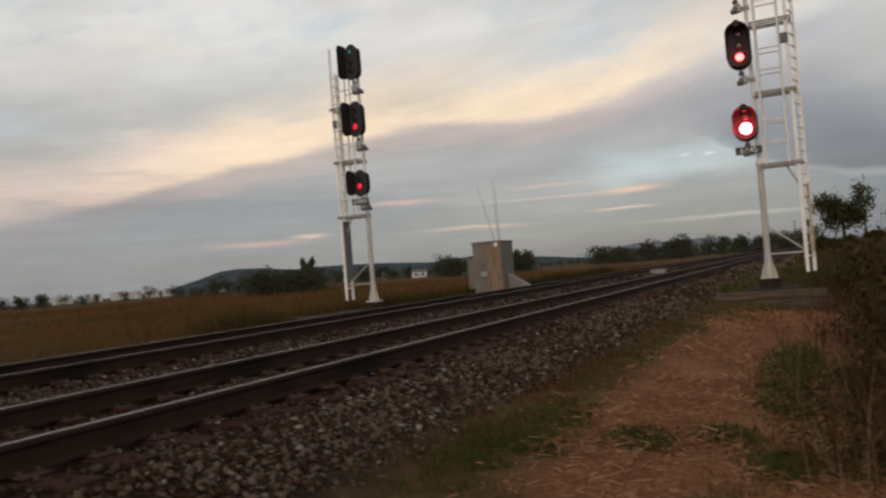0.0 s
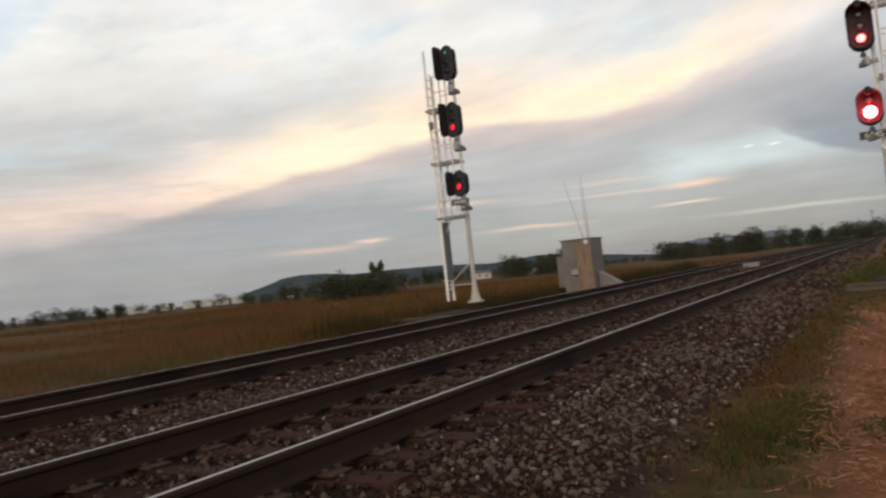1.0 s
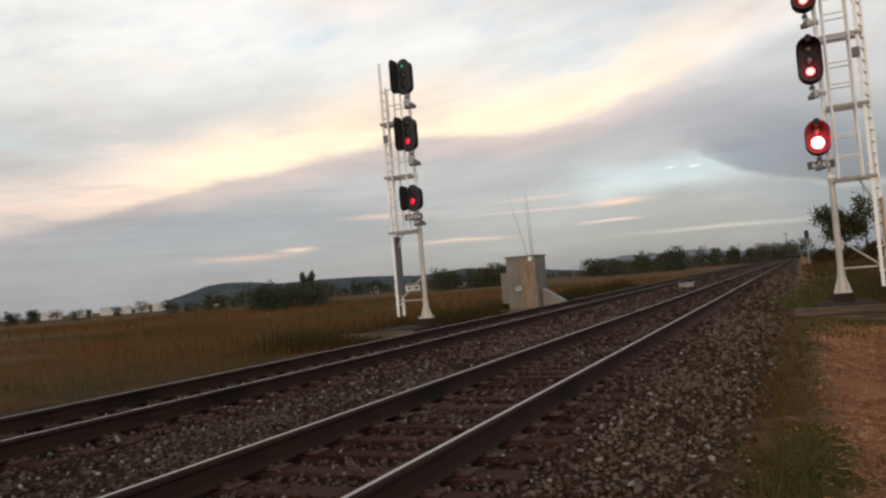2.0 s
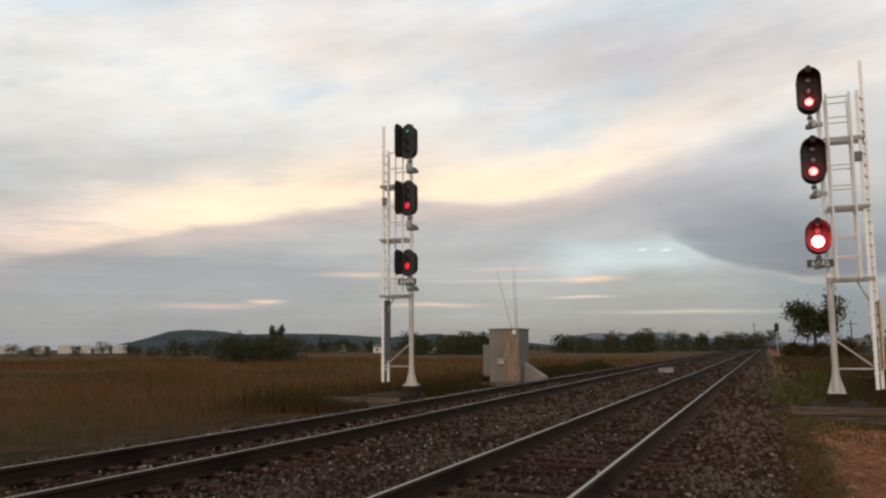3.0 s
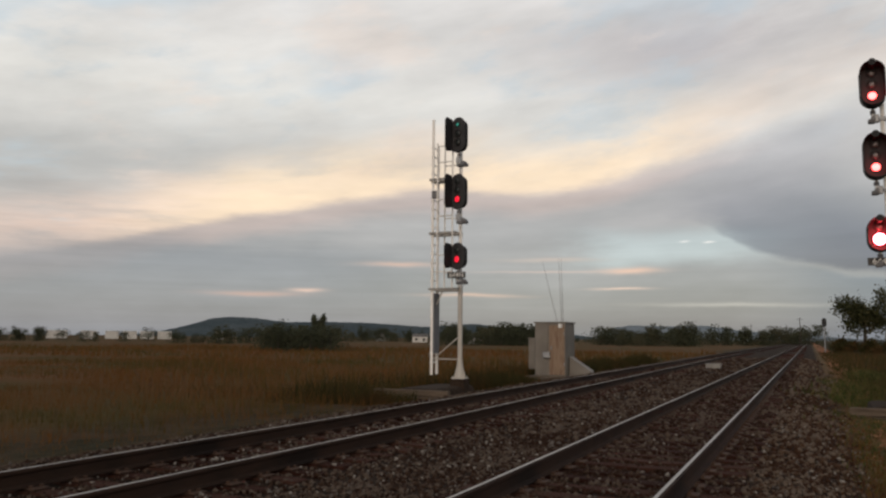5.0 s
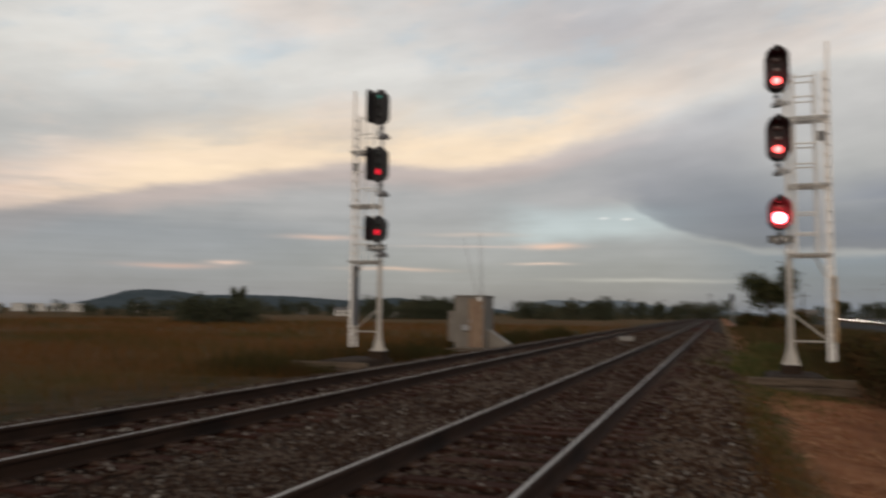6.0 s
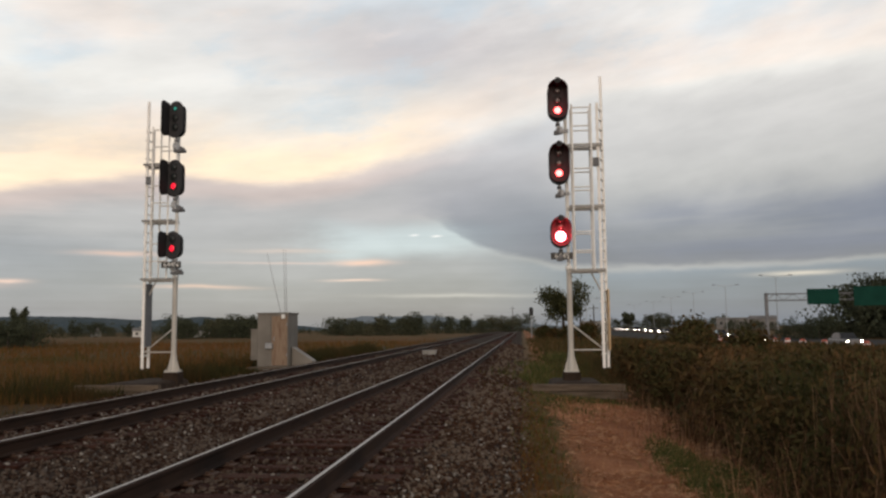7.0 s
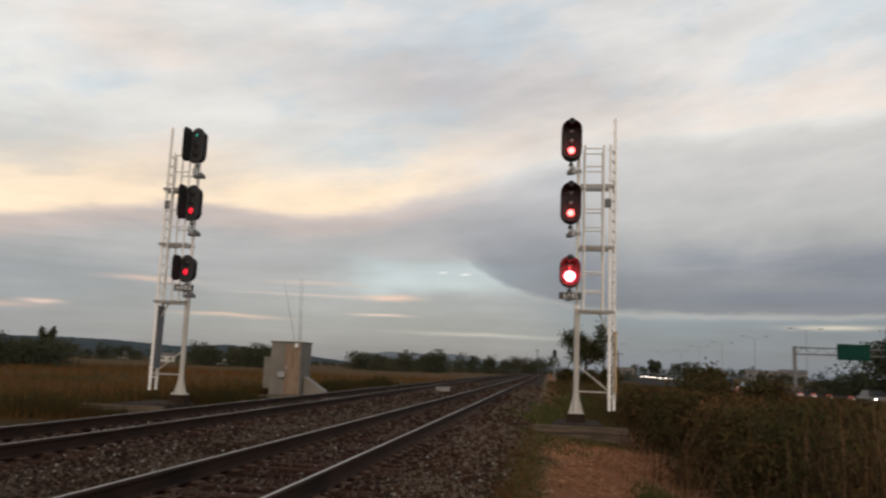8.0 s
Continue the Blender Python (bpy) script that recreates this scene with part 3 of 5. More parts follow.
def scatter(name, mat, x, y, z, size, templates, seed, flat=0.75):
    rng = np.random.RandomState(seed)
    V, F, base = [], [], 0
    pick = rng.randint(0, len(templates), len(x))
    for k, (tv, tf) in enumerate(templates):
        i = np.where(pick == k)[0]
        if not len(i):
            continue
        a, b = rng.uniform(0, 2 * np.pi, len(i)), rng.uniform(-0.5, 0.5, len(i))
        p = np.repeat(tv[None], len(i), 0) * size[i, None, None] * np.array([1, 1, flat])
        ca, sa, cb, sb = np.cos(a)[:, None], np.sin(a)[:, None], np.cos(b)[:, None], np.sin(b)[:, None]
        px, py, pz = p[..., 0] * cb + p[..., 2] * sb, p[..., 1], -p[..., 0] * sb + p[..., 2] * cb
        q = np.stack([px * ca - py * sa + x[i, None], px * sa + py * ca + y[i, None], pz + z[i, None]], -1)
        V.append(q.reshape(-1, 3))
        F.append((tf[None] + base + (np.arange(len(i)) * len(tv))[:, None, None]).reshape(-1, 3))
        base += len(i) * len(tv)
    return soup(name, np.concatenate(V), np.concatenate(F), mat)


def ballast():
    rng = np.random.RandomState(11)
    X, Y, S = [], [], []
    for y0, y1, dens, size in ((-1.5, 1.5, 220, 0.032), (1.5, 5, 720, 0.0215), (5, 10, 440, 0.027), (10, 18, 150, 0.044), (18, 34, 45, 0.06), (34, 70, 12, 0.09), (-8, -1.5, 190, 0.036)):
        n = int((y1 - y0) * 10.9 * dens)
        x = rng.uniform(-8.0, 2.9, n)
        y = rng.uniform(y0, y1, n)
        keep = (x < 2.35 + rng.normal(0, 0.22, n)) & (x > -6.9 + drift(y) + rng.normal(0, 0.2, n))
        keep &= (x > -2.2) | (rng.uniform(0, 1, n) < 0.65)
        near_rail = np.zeros(n, bool)
        cover = np.ones(n, bool)
        for key, x0 in TRACKS.items():
            d = np.abs(x - x0 - (drift(y) if key == "far" else 0))
            near_rail |= np.abs(d - GAUGE) < 0.12
            # fewer stones lie over the ties than between and beside them
            cover &= ~((d < 1.3) & (rng.uniform(0, 1, n) < 0.48))
        keep &= ~near_rail & cover
        X.append(x[keep]); Y.append(y[keep]); S.append(size * rng.uniform(0.5, 1.35, keep.sum()))
    x, y, s = map(np.concatenate, (X, Y, S))
    z = ground_z(x, y) + s * 0.25
    d = np.minimum(np.abs(x), np.abs(x + 4.27 - drift(y)))
    z = np.where(d < 1.3, -0.222 + s * 0.2, z)
    dusty = x + np.random.RandomState(14).normal(0, 0.12, len(x)) > 1.32
    k = ~dusty
    tagged(scatter("ballast_gravel", M_stone, x[k], y[k], z[k], s[k], stone_templates(), 5), "crushed dark brown ballast stones round the ties", "gravel", kind="stuff")
    k = dusty
    tagged(scatter("shoulder_gravel", M_dusty_stone, x[k], y[k], z[k], s[k], stone_templates(), 15), "dusty paler ballast stones on the shoulder beside the track", "gravel", kind="stuff")


ballast()


def pale_stones():
    rng = np.random.RandomState(12)
    n = 3000
    y = rng.gamma(1.7, 6.0, n)
    x = rng.uniform(-6.6, 2.6, n)
    ok = (np.abs(np.abs(x) - GAUGE) > 0.12) & (np.abs(np.abs(x + 4.27 - drift(y)) - GAUGE) > 0.12) & (y < 60) & ((np.abs(x) > 1.3) | (rng.uniform(0, 1, n) < 0.25))
    x, y = x[ok], y[ok]
    s = rng.uniform(0.007, 0.022, len(x)) * (1 + 0.03 * y)
    z = np.where((np.abs(x) < 1.3) | (np.abs(x + 4.27 - drift(y)) < 1.3), -0.2, ground_z(x, y) + 0.02) + s * 0.4
    tagged(scatter("pale_stones", M_pale_stone, x, y, z, s, stone_templates(), 6), "scattered pale stones on the dark ballast", "gravel", kind="stuff")


pale_stones()


# ---- signals ----
def lettering(text, size, parent, mat, at):
    cu = bpy.data.curves.new("lettering", "FONT")
    cu.body, cu.size, cu.extrude, cu.align_x, cu.align_y = text, size, 0.003, "CENTER", "CENTER"
    tmp = new("lettering_curve", cu)
    me = bpy.data.meshes.new_from_object(tmp)
    bpy.data.objects.remove(tmp)
    me.materials.append(mat)
    ob = new("lettering", me)
    ob.parent = parent
    ob.location = at
    ob.rotation_euler = (radians(90), 0, 0)
    return tagged(ob, "white painted characters")


def hood_bm(w, h, depth, wall=0.014):
    """A deep oval tube round the whole face, open to the front."""
    bm = BM()
    n, loops = 14, []
    for q, y in ((0.0, 0.0), (0.0, -depth), (wall, -depth), (wall, 0.0)):
        r, st = w / 2 - q, h / 2 - w / 2
        ring = [(r * math.cos(math.pi * k / n), y, st + r * math.sin(math.pi * k / n)) for k in range(n + 1)]
        ring += [(r * math.cos(math.pi + math.pi * k / n), y, -st + r * math.sin(math.pi + math.pi * k / n)) for k in range(n + 1)]
        loops.append([bm.verts.new(c) for c in ring])
    for a, b in zip(loops, loops[1:]):
        for k in range(len(a)):
            j = (k + 1) % len(a)
            bm.faces.new((a[k], a[j], b[j], b[k]))
    bmesh.ops.recalc_face_normals(bm, faces=bm.faces)
    return bm


def side_visor_bm(w, h, depth, wall=0.016):
    """A round-ended blind that stands forward from one edge of the face and bends a little inwards."""
    bm = BM()
    n, rows = 8, []
    r = depth * 0.42
    # outline of the blind: forward reach and height
    line = [(0.0, -h / 2 + 0.05)] + [(depth - r + r * math.sin(a), -h / 2 + r - r * math.cos(a)) for a in np.linspace(0, math.pi / 2, n)]
    line += [(depth - r + r * math.cos(a), h / 2 - r + r * math.sin(a)) for a in np.linspace(0, math.pi / 2, n)] + [(0.0, h / 2 - 0.03)]
    for side in (0.0, wall):
        row = [bm.verts.new((-w / 2 + side + 0.16 * f * f / depth, -f, z)) for f, z in line]
        rows.append(row)
    bm.faces.new(rows[0])
    bm.faces.new(rows[1][::-1])
    for k in range(len(rows[0])):
        j = (k + 1) % len(rows[0])
        bm.faces.new((rows[0][k], rows[1][k], rows[1][j], rows[0][j]))
    bmesh.ops.recalc_face_normals(bm, faces=bm.faces)
    return bm


def lens_bm(r):
    bm = BM()
    n = 20
    rings = [(r, 0.0), (r, -0.012), (r * 0.8, -0.03), (r * 0.45, -0.042)]
    loops = [[bm.verts.new((q * math.cos(2 * math.pi * k / n), y, q * math.sin(2 * math.pi * k / n))) for k in range(n)] for q, y in rings]
    for a, b in zip(loops, loops[1:]):
        for k in range(n):
            bm.faces.new((a[k], a[(k + 1) % n], b[(k + 1) % n], b[k]))
    bm.faces.new(loops[-1])
    bmesh.ops.recalc_face_normals(bm, faces=bm.faces)
    return bm


def lathe_ring(r, n=20):
    """A flat rim round a lens."""
    bm = BM()
    loops = [[bm.verts.new((q * math.cos(2 * math.pi * k / n), y, q * math.sin(2 * math.pi * k / n))) for k in range(n)] for q, y in ((r + 0.002, 0.0), (r + 0.002, -0.025), (r + 0.03, -0.025), (r + 0.03, 0.0))]
    for a, b in zip(loops, loops[1:]):
        for k in range(n):
            bm.faces.new((a[k], a[(k + 1) % n], b[(k + 1) % n], b[k]))
    bmesh.ops.recalc_face_normals(bm, faces=bm.faces)
    return bm


def signal_head(sig, at, lamps, mats, turn):
    """A black oval target with hooded lenses; at: the middle of its face."""
    h = 0.59 + 0.3 * (lamps - 1)
    head = part("signal_head", stadium(BM(), 0.6, h, -0.012, 0.012), M_face, sig, "black oval signal head with hooded lenses", at=at)
    head.rotation_euler = (0, 0, turn)
    part("housing", stadium(BM(), 0.44, h - 0.16, 0.012, 0.24), M_black, head)
    if turn == 0:
        part("hood", hood_bm(0.59, h - 0.02, 0.42), M_black, head, "deep black oval hood", at=(0, -0.0125, 0))
        part("crown_cap", rod(BM(), (0, 0.1, h / 2 - 0.055), (0, -0.43, h / 2 - 0.055), 0.09, n=14), M_black, head, "rounded cap along the crown")
    else:
        part("side_visor", side_visor_bm(0.5, h - 0.06, 0.44), M_black, head, "deep black side visor", at=(0, -0.0125, 0.015))
    for k in range(lamps):
        z = 0.3 * ((lamps - 1) / 2 - k) + 0.05
        size = 0.15 if mats[k] is M_red_bright else 0.06 if mats[k] is M_green_dim else 0.1
        part("lens", lens_bm(size), mats[k], head, at=(0, -0.014, z), smooth=True)
        part("lens_ring", lathe_ring(size), M_black, head, at=(0, -0.0135, z))
        if mats[k] in (M_red_bright, M_red_soft):
            bulb = bpy.data.lights.new("signal_bulb", "POINT")
            bulb.energy, bulb.color, bulb.shadow_soft_size = (40.0 if mats[k] is M_red_bright else 4.0), (1.0, 0.05, 0.07), 0.04
            lamp = new("signal_bulb", bulb)
            lamp.location = (sig.location[0] + at[0], sig.location[1] + at[1] - 0.24, sig.location[2] + at[2] + z)
    return head


def platform_bm(a0, a1, b0, b1):
    bm = BM()
    for b in (b0, b1):
        box(bm, ((a0 + a1) / 2, b, 0), (a1 - a0, 0.03, 0.06))
    for a in (a0, a1):
        box(bm, (a, (b0 + b1) / 2, 0), (0.03, b1 - b0 - 0.032, 0.06))
    n = 14
    for k in range(1, n):
        box(bm, (a0 + (a1 - a0) * k / n, (b0 + b1) / 2, 0.01), (0.012, b1 - b0 - 0.034, 0.03))
    for k in range(1, 5):
        box(bm, ((a0 + a1) / 2, b0 + (b1 - b0) * k / 5, 0.004), (a1 - a0 - 0.034, 0.008, 0.016))
    return bm


def railway_signal(name_text, base, side, lamps_mat, shield_mat, shield_z, turn, hx, hy, la, skew, shield_in, label):
    """side: +1 or -1, the way that ladder and platforms stand out from the mast."""
    sig = new("railway_signal")
    sig.location = base
    tagged(sig, label, "railway signal", "pair of track signals")
    S = side
    # mast: foot, pipe, thinner upper pipe
    bm = BM()
    lathe(bm, [(0.115, -0.06), (0.115, 0.1), (0.1, 0.35), (0.088, 0.5), (0.086, 0.55)], 12)
    box(bm, (0, 0, -0.045), (0.42, 0.42, 0.035), 0.006)
    for k in range(4):
        c, q = math.cos(k * math.pi / 2), math.sin(k * math.pi / 2)
        fin = [bm.verts.new((c * x - q * w, q * x + c * w, z)) for w in (-0.012, 0.012) for x, z in ((0.07, -0.03), (0.2, -0.03), (0.19, 0.04), (0.07, 0.46))]
        for f in ((0, 1, 2, 3), (7, 6, 5, 4), (0, 4, 5, 1), (1, 5, 6, 2), (2, 6, 7, 3), (3, 7, 4, 0)):
            bm.faces.new([fin[i] for i in f])
    for sx in (-0.17, 0.17):
        for sy in (-0.17, 0.17):
            rod(bm, (sx, sy, -0.03), (sx, sy, 0.02), 0.018, n=6)
    part("mast_foot", bm, M_mast, sig, "flared finned foot of the mast")
    part("foundation", box(BM(), (0, 0, -0.35), (0.5, 0.5, 0.57), 0.05), M_foundation, sig, "stained concrete foundation")
    part("mast", rod(BM(), (0, 0, 0.5), (0, 0, 2.95), 0.078, n=16), M_mast, sig, smooth=False)
    part("upper_mast", rod(BM(), (0, 0, 2.95), (0, 0, 7.75), 0.056, n=14), M_aluminium, sig)
    part("mast_collar", lathe(BM(), [(0.095, 2.9), (0.1, 2.92), (0.1, 2.98), (0.06, 3.02)], 14), M_aluminium, sig)
    # platforms on brackets
    for k, z in enumerate((2.86, 4.72, 6.54)):
        p = part("platform", platform_bm(0.06, 1.02, -0.3, 0.3), M_grate, sig, "grey open grating platform", at=(0, 0, z))
        tagged(p, kind="stuff")
        p.scale.x = S
        part("platform_bracket", rod(rod(BM(), (0, -0.22, z - 0.05), (S * 1.0, -0.22, z - 0.05), 0.022, n=8), (0, 0.22, z - 0.05), (S * 1.0, 0.22, z - 0.05), 0.022, n=8), M_aluminium, sig)
    # guard rails: two stanchions in front and behind, each a pair of rails a bay
    for b in (-0.3, 0.3):
        for a in (0.17, 0.72):
            part("stanchion", rod(BM(), (S * a, b, 2.86), (S * a, b, 7.75), 0.029, n=8), M_aluminium, sig)
        for z in (3.42, 3.97, 5.28, 5.83, 7.1, 7.65):
            part("guard_rail", rod(BM(), (S * 0.17, b, z), (S * 0.72, b, z), 0.021, n=8), M_aluminium, sig)
    # climbing ladder along the outer edge
    lad = part("ladder", BM(), M_aluminium, sig, "tall silver climbing ladder")
    for b, top in ((-0.2, 7.8 if skew else 8.62), (0.2, 8.72 if skew else 7.8)):
        bm = BM()
        tilt = skew * (0.5 if b > 0 else -0.5)
        box(bm, (S * (la + tilt), b, (top + 0.05) / 2), (0.085, 0.045, top - 0.05), 0.006)
        for k in range(25):
            box(bm, (S * (la + tilt) - 0.052, b, 0.45 + 0.3 * k), (0.016, 0.06, 0.045))
        part("stringer", bm, M_aluminium, lad)
    rung = bpy.data.meshes.new("rung")
    bm = rod(BM(), (-S * skew / 2, -0.2, 0), (S * skew / 2, 0.2, 0), 0.023, n=8)
    bm.to_mesh(rung)
    bm.free()
    rung.materials.append(M_aluminium)
    for k in range(25):
        shared("rung", rung, lad, (S * la, 0, 0.45 + 0.3 * k))
    part("climbing_shield", box(BM(), (S * (la + shield_in), 0, sum(shield_z) / 2), (0.045, 0.42, shield_z[1] - shield_z[0]), 0.005), shield_mat, sig, "hinged anti-climb shield on the ladder")
    # braces
    part("brace", rod(BM(), (S * 0.62, 0, 2.84), (S * 0.96, 0, 2.15), 0.024, n=8), M_mast, sig)
    part("brace", rod(BM(), (S * 0.06, 0, 1.28), (S * 0.96, 0, 0.56), 0.022, n=8), M_mast, sig)
    part("brace", rod(BM(), (S * 0.06, 0, 0.56), (S * 0.96, 0, 0.56), 0.022, n=8), M_mast, sig)
    # small boxes clamped on the ladder and the mast
    part("junction_box", box(BM(), (S * 0.84, -0.24, 6.02), (0.19, 0.14, 0.25), 0.02), M_shield, sig)
    # heads on arms before the mast
    for z, n, mats in lamps_mat:
        signal_head(sig, (hx, hy, z), n, mats, turn)
        h = 0.62 + 0.3 * (n - 1)
        zb = z - h / 2
        part("head_pipe", rod(BM(), (hx, hy + 0.1, zb - (0.24 if S > 0 else 0.38)), (hx, hy + 0.1, zb + 0.1), 0.04, n=12), M_aluminium, sig)
        arm = BM()
        rod(arm, (hx, hy + 0.1, zb - 0.2), (0, 0, zb - 0.2), 0.035, n=10)
        box(arm, (0, 0, zb - 0.2), (0.17, 0.17, 0.1), 0.01)
        box(arm, (hx + (0.07 if S > 0 else -0.03), hy + 0.12, zb - 0.22), (0.13, 0.16, 0.2), 0.015)
        cx, drop = (hx - 0.04, 0.0) if S > 0 else (hx + 0.2, 0.1)
        part("head_clamp", box(BM(), (cx - (0.0 if S > 0 else 0.06), hy + 0.06, zb - 0.3 - drop), (0.17 if S > 0 else 0.36, 0.2, 0.1), 0.02), M_shield, sig, "dark steel clamp")
        part("clamp_bolt", rod(BM(), (cx + 0.03, hy - 0.08, zb - 0.24 - drop), (cx + 0.03, hy + 0.12, zb - 0.24 - drop), 0.06, n=8), M_shield, sig)
        part("swivel", rod(BM(), (hx, hy + 0.1, zb - 0.1), (hx, hy + 0.1, zb - 0.01), 0.068, n=12), M_shield, sig, "dark swivel under the head")
        part("head_arm", arm, M_galv, sig)
    pl = part("sign_plate", box(BM(), (0, 0, 0), (0.64, 0.012, 0.2), 0.004), M_plate, sig, "black plate with four white characters", at=(hx + S * 0.02, hy - 0.02, 3.27))
    lettering(name_text, 0.22, pl, M_letter, (0, -0.009, 0))
    return sig


DK, GY = M_lens_dark, M_lens_grey
railway_signal("644S", (3.905, 21.35, 0.03), 1, [(7.83, 3, [GY, GY, M_red_soft]), (5.95, 3, [GY, GY, M_red_soft]), (3.94, 2, [GY, M_red_bright])], M_rusty_shield, (0.55, 2.3), 0.0, -0.23, -0.3, 1.0, 0.16, 0.1,
               "silver two-legged signal mast with three lit red heads")
railway_signal("644N", (-8.44, 22.2, 0.03), -1, [(7.89, 3, [M_green_dim, DK, DK]), (6.0, 3, [DK, DK, M_red_dim]), (3.88, 2, [DK, M_red_dim])], M_shield, (0.75, 2.72), radians(-18), 0.15, -0.6, 0.93, 0.0, -0.06,
               "silver signal mast with ladder and dimly red heads")


# ---- pads and timbers ----
def timber_pad(x0, x1, y0, y1, top, label):
    pad = new("signal_pad")
    pad.location = ((x0 + x1) / 2, y0, top)
    tagged(pad, label, "timber pad", "pads under the signals", "structure")
    w = x1 - x0
    part("fill", box(BM(), (0, (y1 - y0) / 2 + 0.1, -0.35), (w - 1.0, y1 - y0 - 0.6, 0.72), 0.16), M_foundation, pad, "packed earth and gravel fill")
    for k, z in enumerate((-0.09, -0.29)):
        part("timber", box(BM(), (0.04 * k, -0.06 * k, z), (w, 0.2, 0.185), 0.015), M_wood_old, pad, "old squared timber")
    return pad


timber_pad(2.75, 5.2, 19.6, 22.6, -0.27, "low earth pad held by dark timbers")
timber_pad(-10.2, -7.7, 19.7, 23.2, -0.27, "low earth pad held by grey timbers")


# ---- equipment house ----
def equipment_house():
    h = new("equipment_cabinet")
    h.location = (-8.95, 34.6, -0.45)
    tagged(h, "dull silver trackside equipment cabinet stained with rust", "cabinet")
    W, D, H = 1.45, 1.6, 2.42
    part("plinth", box(BM(), (0, 0, -0.05), (W + 0.3, D + 0.3, 0.16), 0.02), M_concrete, h)
    part("body", box(BM(), (0, 0, H / 2 + 0.03), (W, D, H), 0.02), M_cabinet, h)
    bm = box(BM(), (0, 0, H + 0.06), (W + 0.1, D + 0.1, 0.06), 0.012)
    part("roof", bm, M_cabinet, h, "flat overhanging sheet roof")
    door = part("door", box(BM(), (0.33, -D / 2 - 0.018, H / 2), (0.72, 0.03, H - 0.16), 0.008), M_cabinet_rust, h, "rust-streaked metal door")
    part("handle", box(BM(), (0.08, -D / 2 - 0.06, H / 2 + 0.1), (0.04, 0.05, 0.18), 0.008), M_galv, door)
    for z in (0.5, 1.9):
        part("hinge", rod(BM(), (0.68, -D / 2 - 0.035, z), (0.68, -D / 2 - 0.035, z + 0.14), 0.02, n=8), M_galv, door)
    part("panel", box(BM(), (-0.4, -D / 2 - 0.012, H / 2), (0.58, 0.02, H - 0.2), 0.006), M_cabinet, h)
    part("meter_box", box(BM(), (-0.14, -D / 2 - 0.1, 0.98), (0.34, 0.16, 0.27), 0.03), M_galv, h, "small grey meter box")
    part("lamp_box", box(BM(), (0.52, -D / 2 - 0.09, H - 0.1), (0.16, 0.12, 0.2), 0.02), M_white, h, "small white lamp housing")
    side = part("side_cabinet", box(BM(), (-W / 2 - 0.2, -0.2, 1.02), (0.4, 0.7, 1.4), 0.015), M_cabinet, h, "narrow side cabinet")
    part("side_cabinet_lid", box(BM(), (-W / 2 - 0.21, -0.2, 1.74), (0.44, 0.76, 0.05), 0.01), M_cabinet, side)
    bm = BM()
    pts = [(0, 0), (1.0, 0), (1.0, 0.26), (0, 0.92)]
    a = [bm.verts.new((W / 2 + 0.02 + x, -0.25, z)) for x, z in pts]
    b = [bm.verts.new((W / 2 + 0.02 + x, 0.4, z)) for x, z in pts]
    bm.faces.new(a)
    bm.faces.new(b[::-1])
    for k in range(4):
        j = (k + 1) % 4
        bm.faces.new((a[k], b[k], b[j], a[j]))
    bmesh.ops.recalc_face_normals(bm, faces=bm.faces)
    bmesh.ops.bevel(bm, geom=list(bm.edges), offset=0.015, segments=1, affect="EDGES")
    part("sloping_bin", bm, M_cabinet, h, "pale box with a sloping lid")
    for dx, tx, top in ((0.1, -0.62, 5.4), (0.3, 0.18, 5.55), (0.38, 0.3, 5.5)):
        part("whip_antenna", rod(BM(), (dx, 0.1, H + 0.05), (tx, 0.1, top), 0.018, 0.007, n=6), M_galv, h, "thin whip antenna")
    return h


equipment_house()
pallet = new("timber_walk")
pallet.location = (-8.6, 32.4, -0.42)
tagged(pallet, "weathered boards laid before the cabinet", "boards")
for k in range(3):
    part("plank", box(BM(), (0, 0.26 * k, 0), (2.2, 0.22, 0.07), 0.01), M_wood_old, pallet)

jb = new("track_junction_box")
jb.location = (-2.75, 43.0, -0.22)
tagged(jb, "pale low junction box between the tracks", "junction box")
part("body", box(BM(), (0, 0, 0.1), (0.75, 0.6, 0.2), 0.03), M_concrete, jb)
part("lid", box(BM(), (0, 0, 0.225), (0.8, 0.7, 0.05), 0.015), M_concrete, jb, "dull concrete lid")
part("cable_duct", rod(BM(), (0.3, 0.1, 0.05), (1.3, 0.1, 0.02), 0.06, n=8), M_foundation, jb)


# ---- plants ----
def blades(x, y, z, height, width, lean, rng, seg=3):
    """Tapered bent blades as strips of quads."""
    n = len(x)
    a = rng.uniform(0, 2 * np.pi, n)
    la = rng.uniform(0, 2 * np.pi, n)
    le = np.abs(rng.normal(0, lean, n)) * height
    V = np.zeros((n, seg + 1, 2, 3))
    for k in range(seg + 1):
        s = k / seg
        w = width * (1 - 0.85 * s) / 2
        cx, cy = x + np.cos(la) * le * s ** 1.8, y + np.sin(la) * le * s ** 1.8
        cz = z + height * s * (1 - 0.25 * s * np.minimum(1, le / height))
        for j, sg in enumerate((-1, 1)):
            V[:, k, j] = np.stack([cx + sg * w * np.cos(a), cy + sg * w * np.sin(a), cz], -1)
    base = (np.arange(n) * (seg + 1) * 2)[:, None]
    F = np.concatenate([np.stack([base + 2 * k, base + 2 * k + 1, base + 2 * k + 3, base + 2 * k + 2], -1) for k in range(seg)], 1).reshape(-1, 4)
    return V.reshape(-1, 3), F


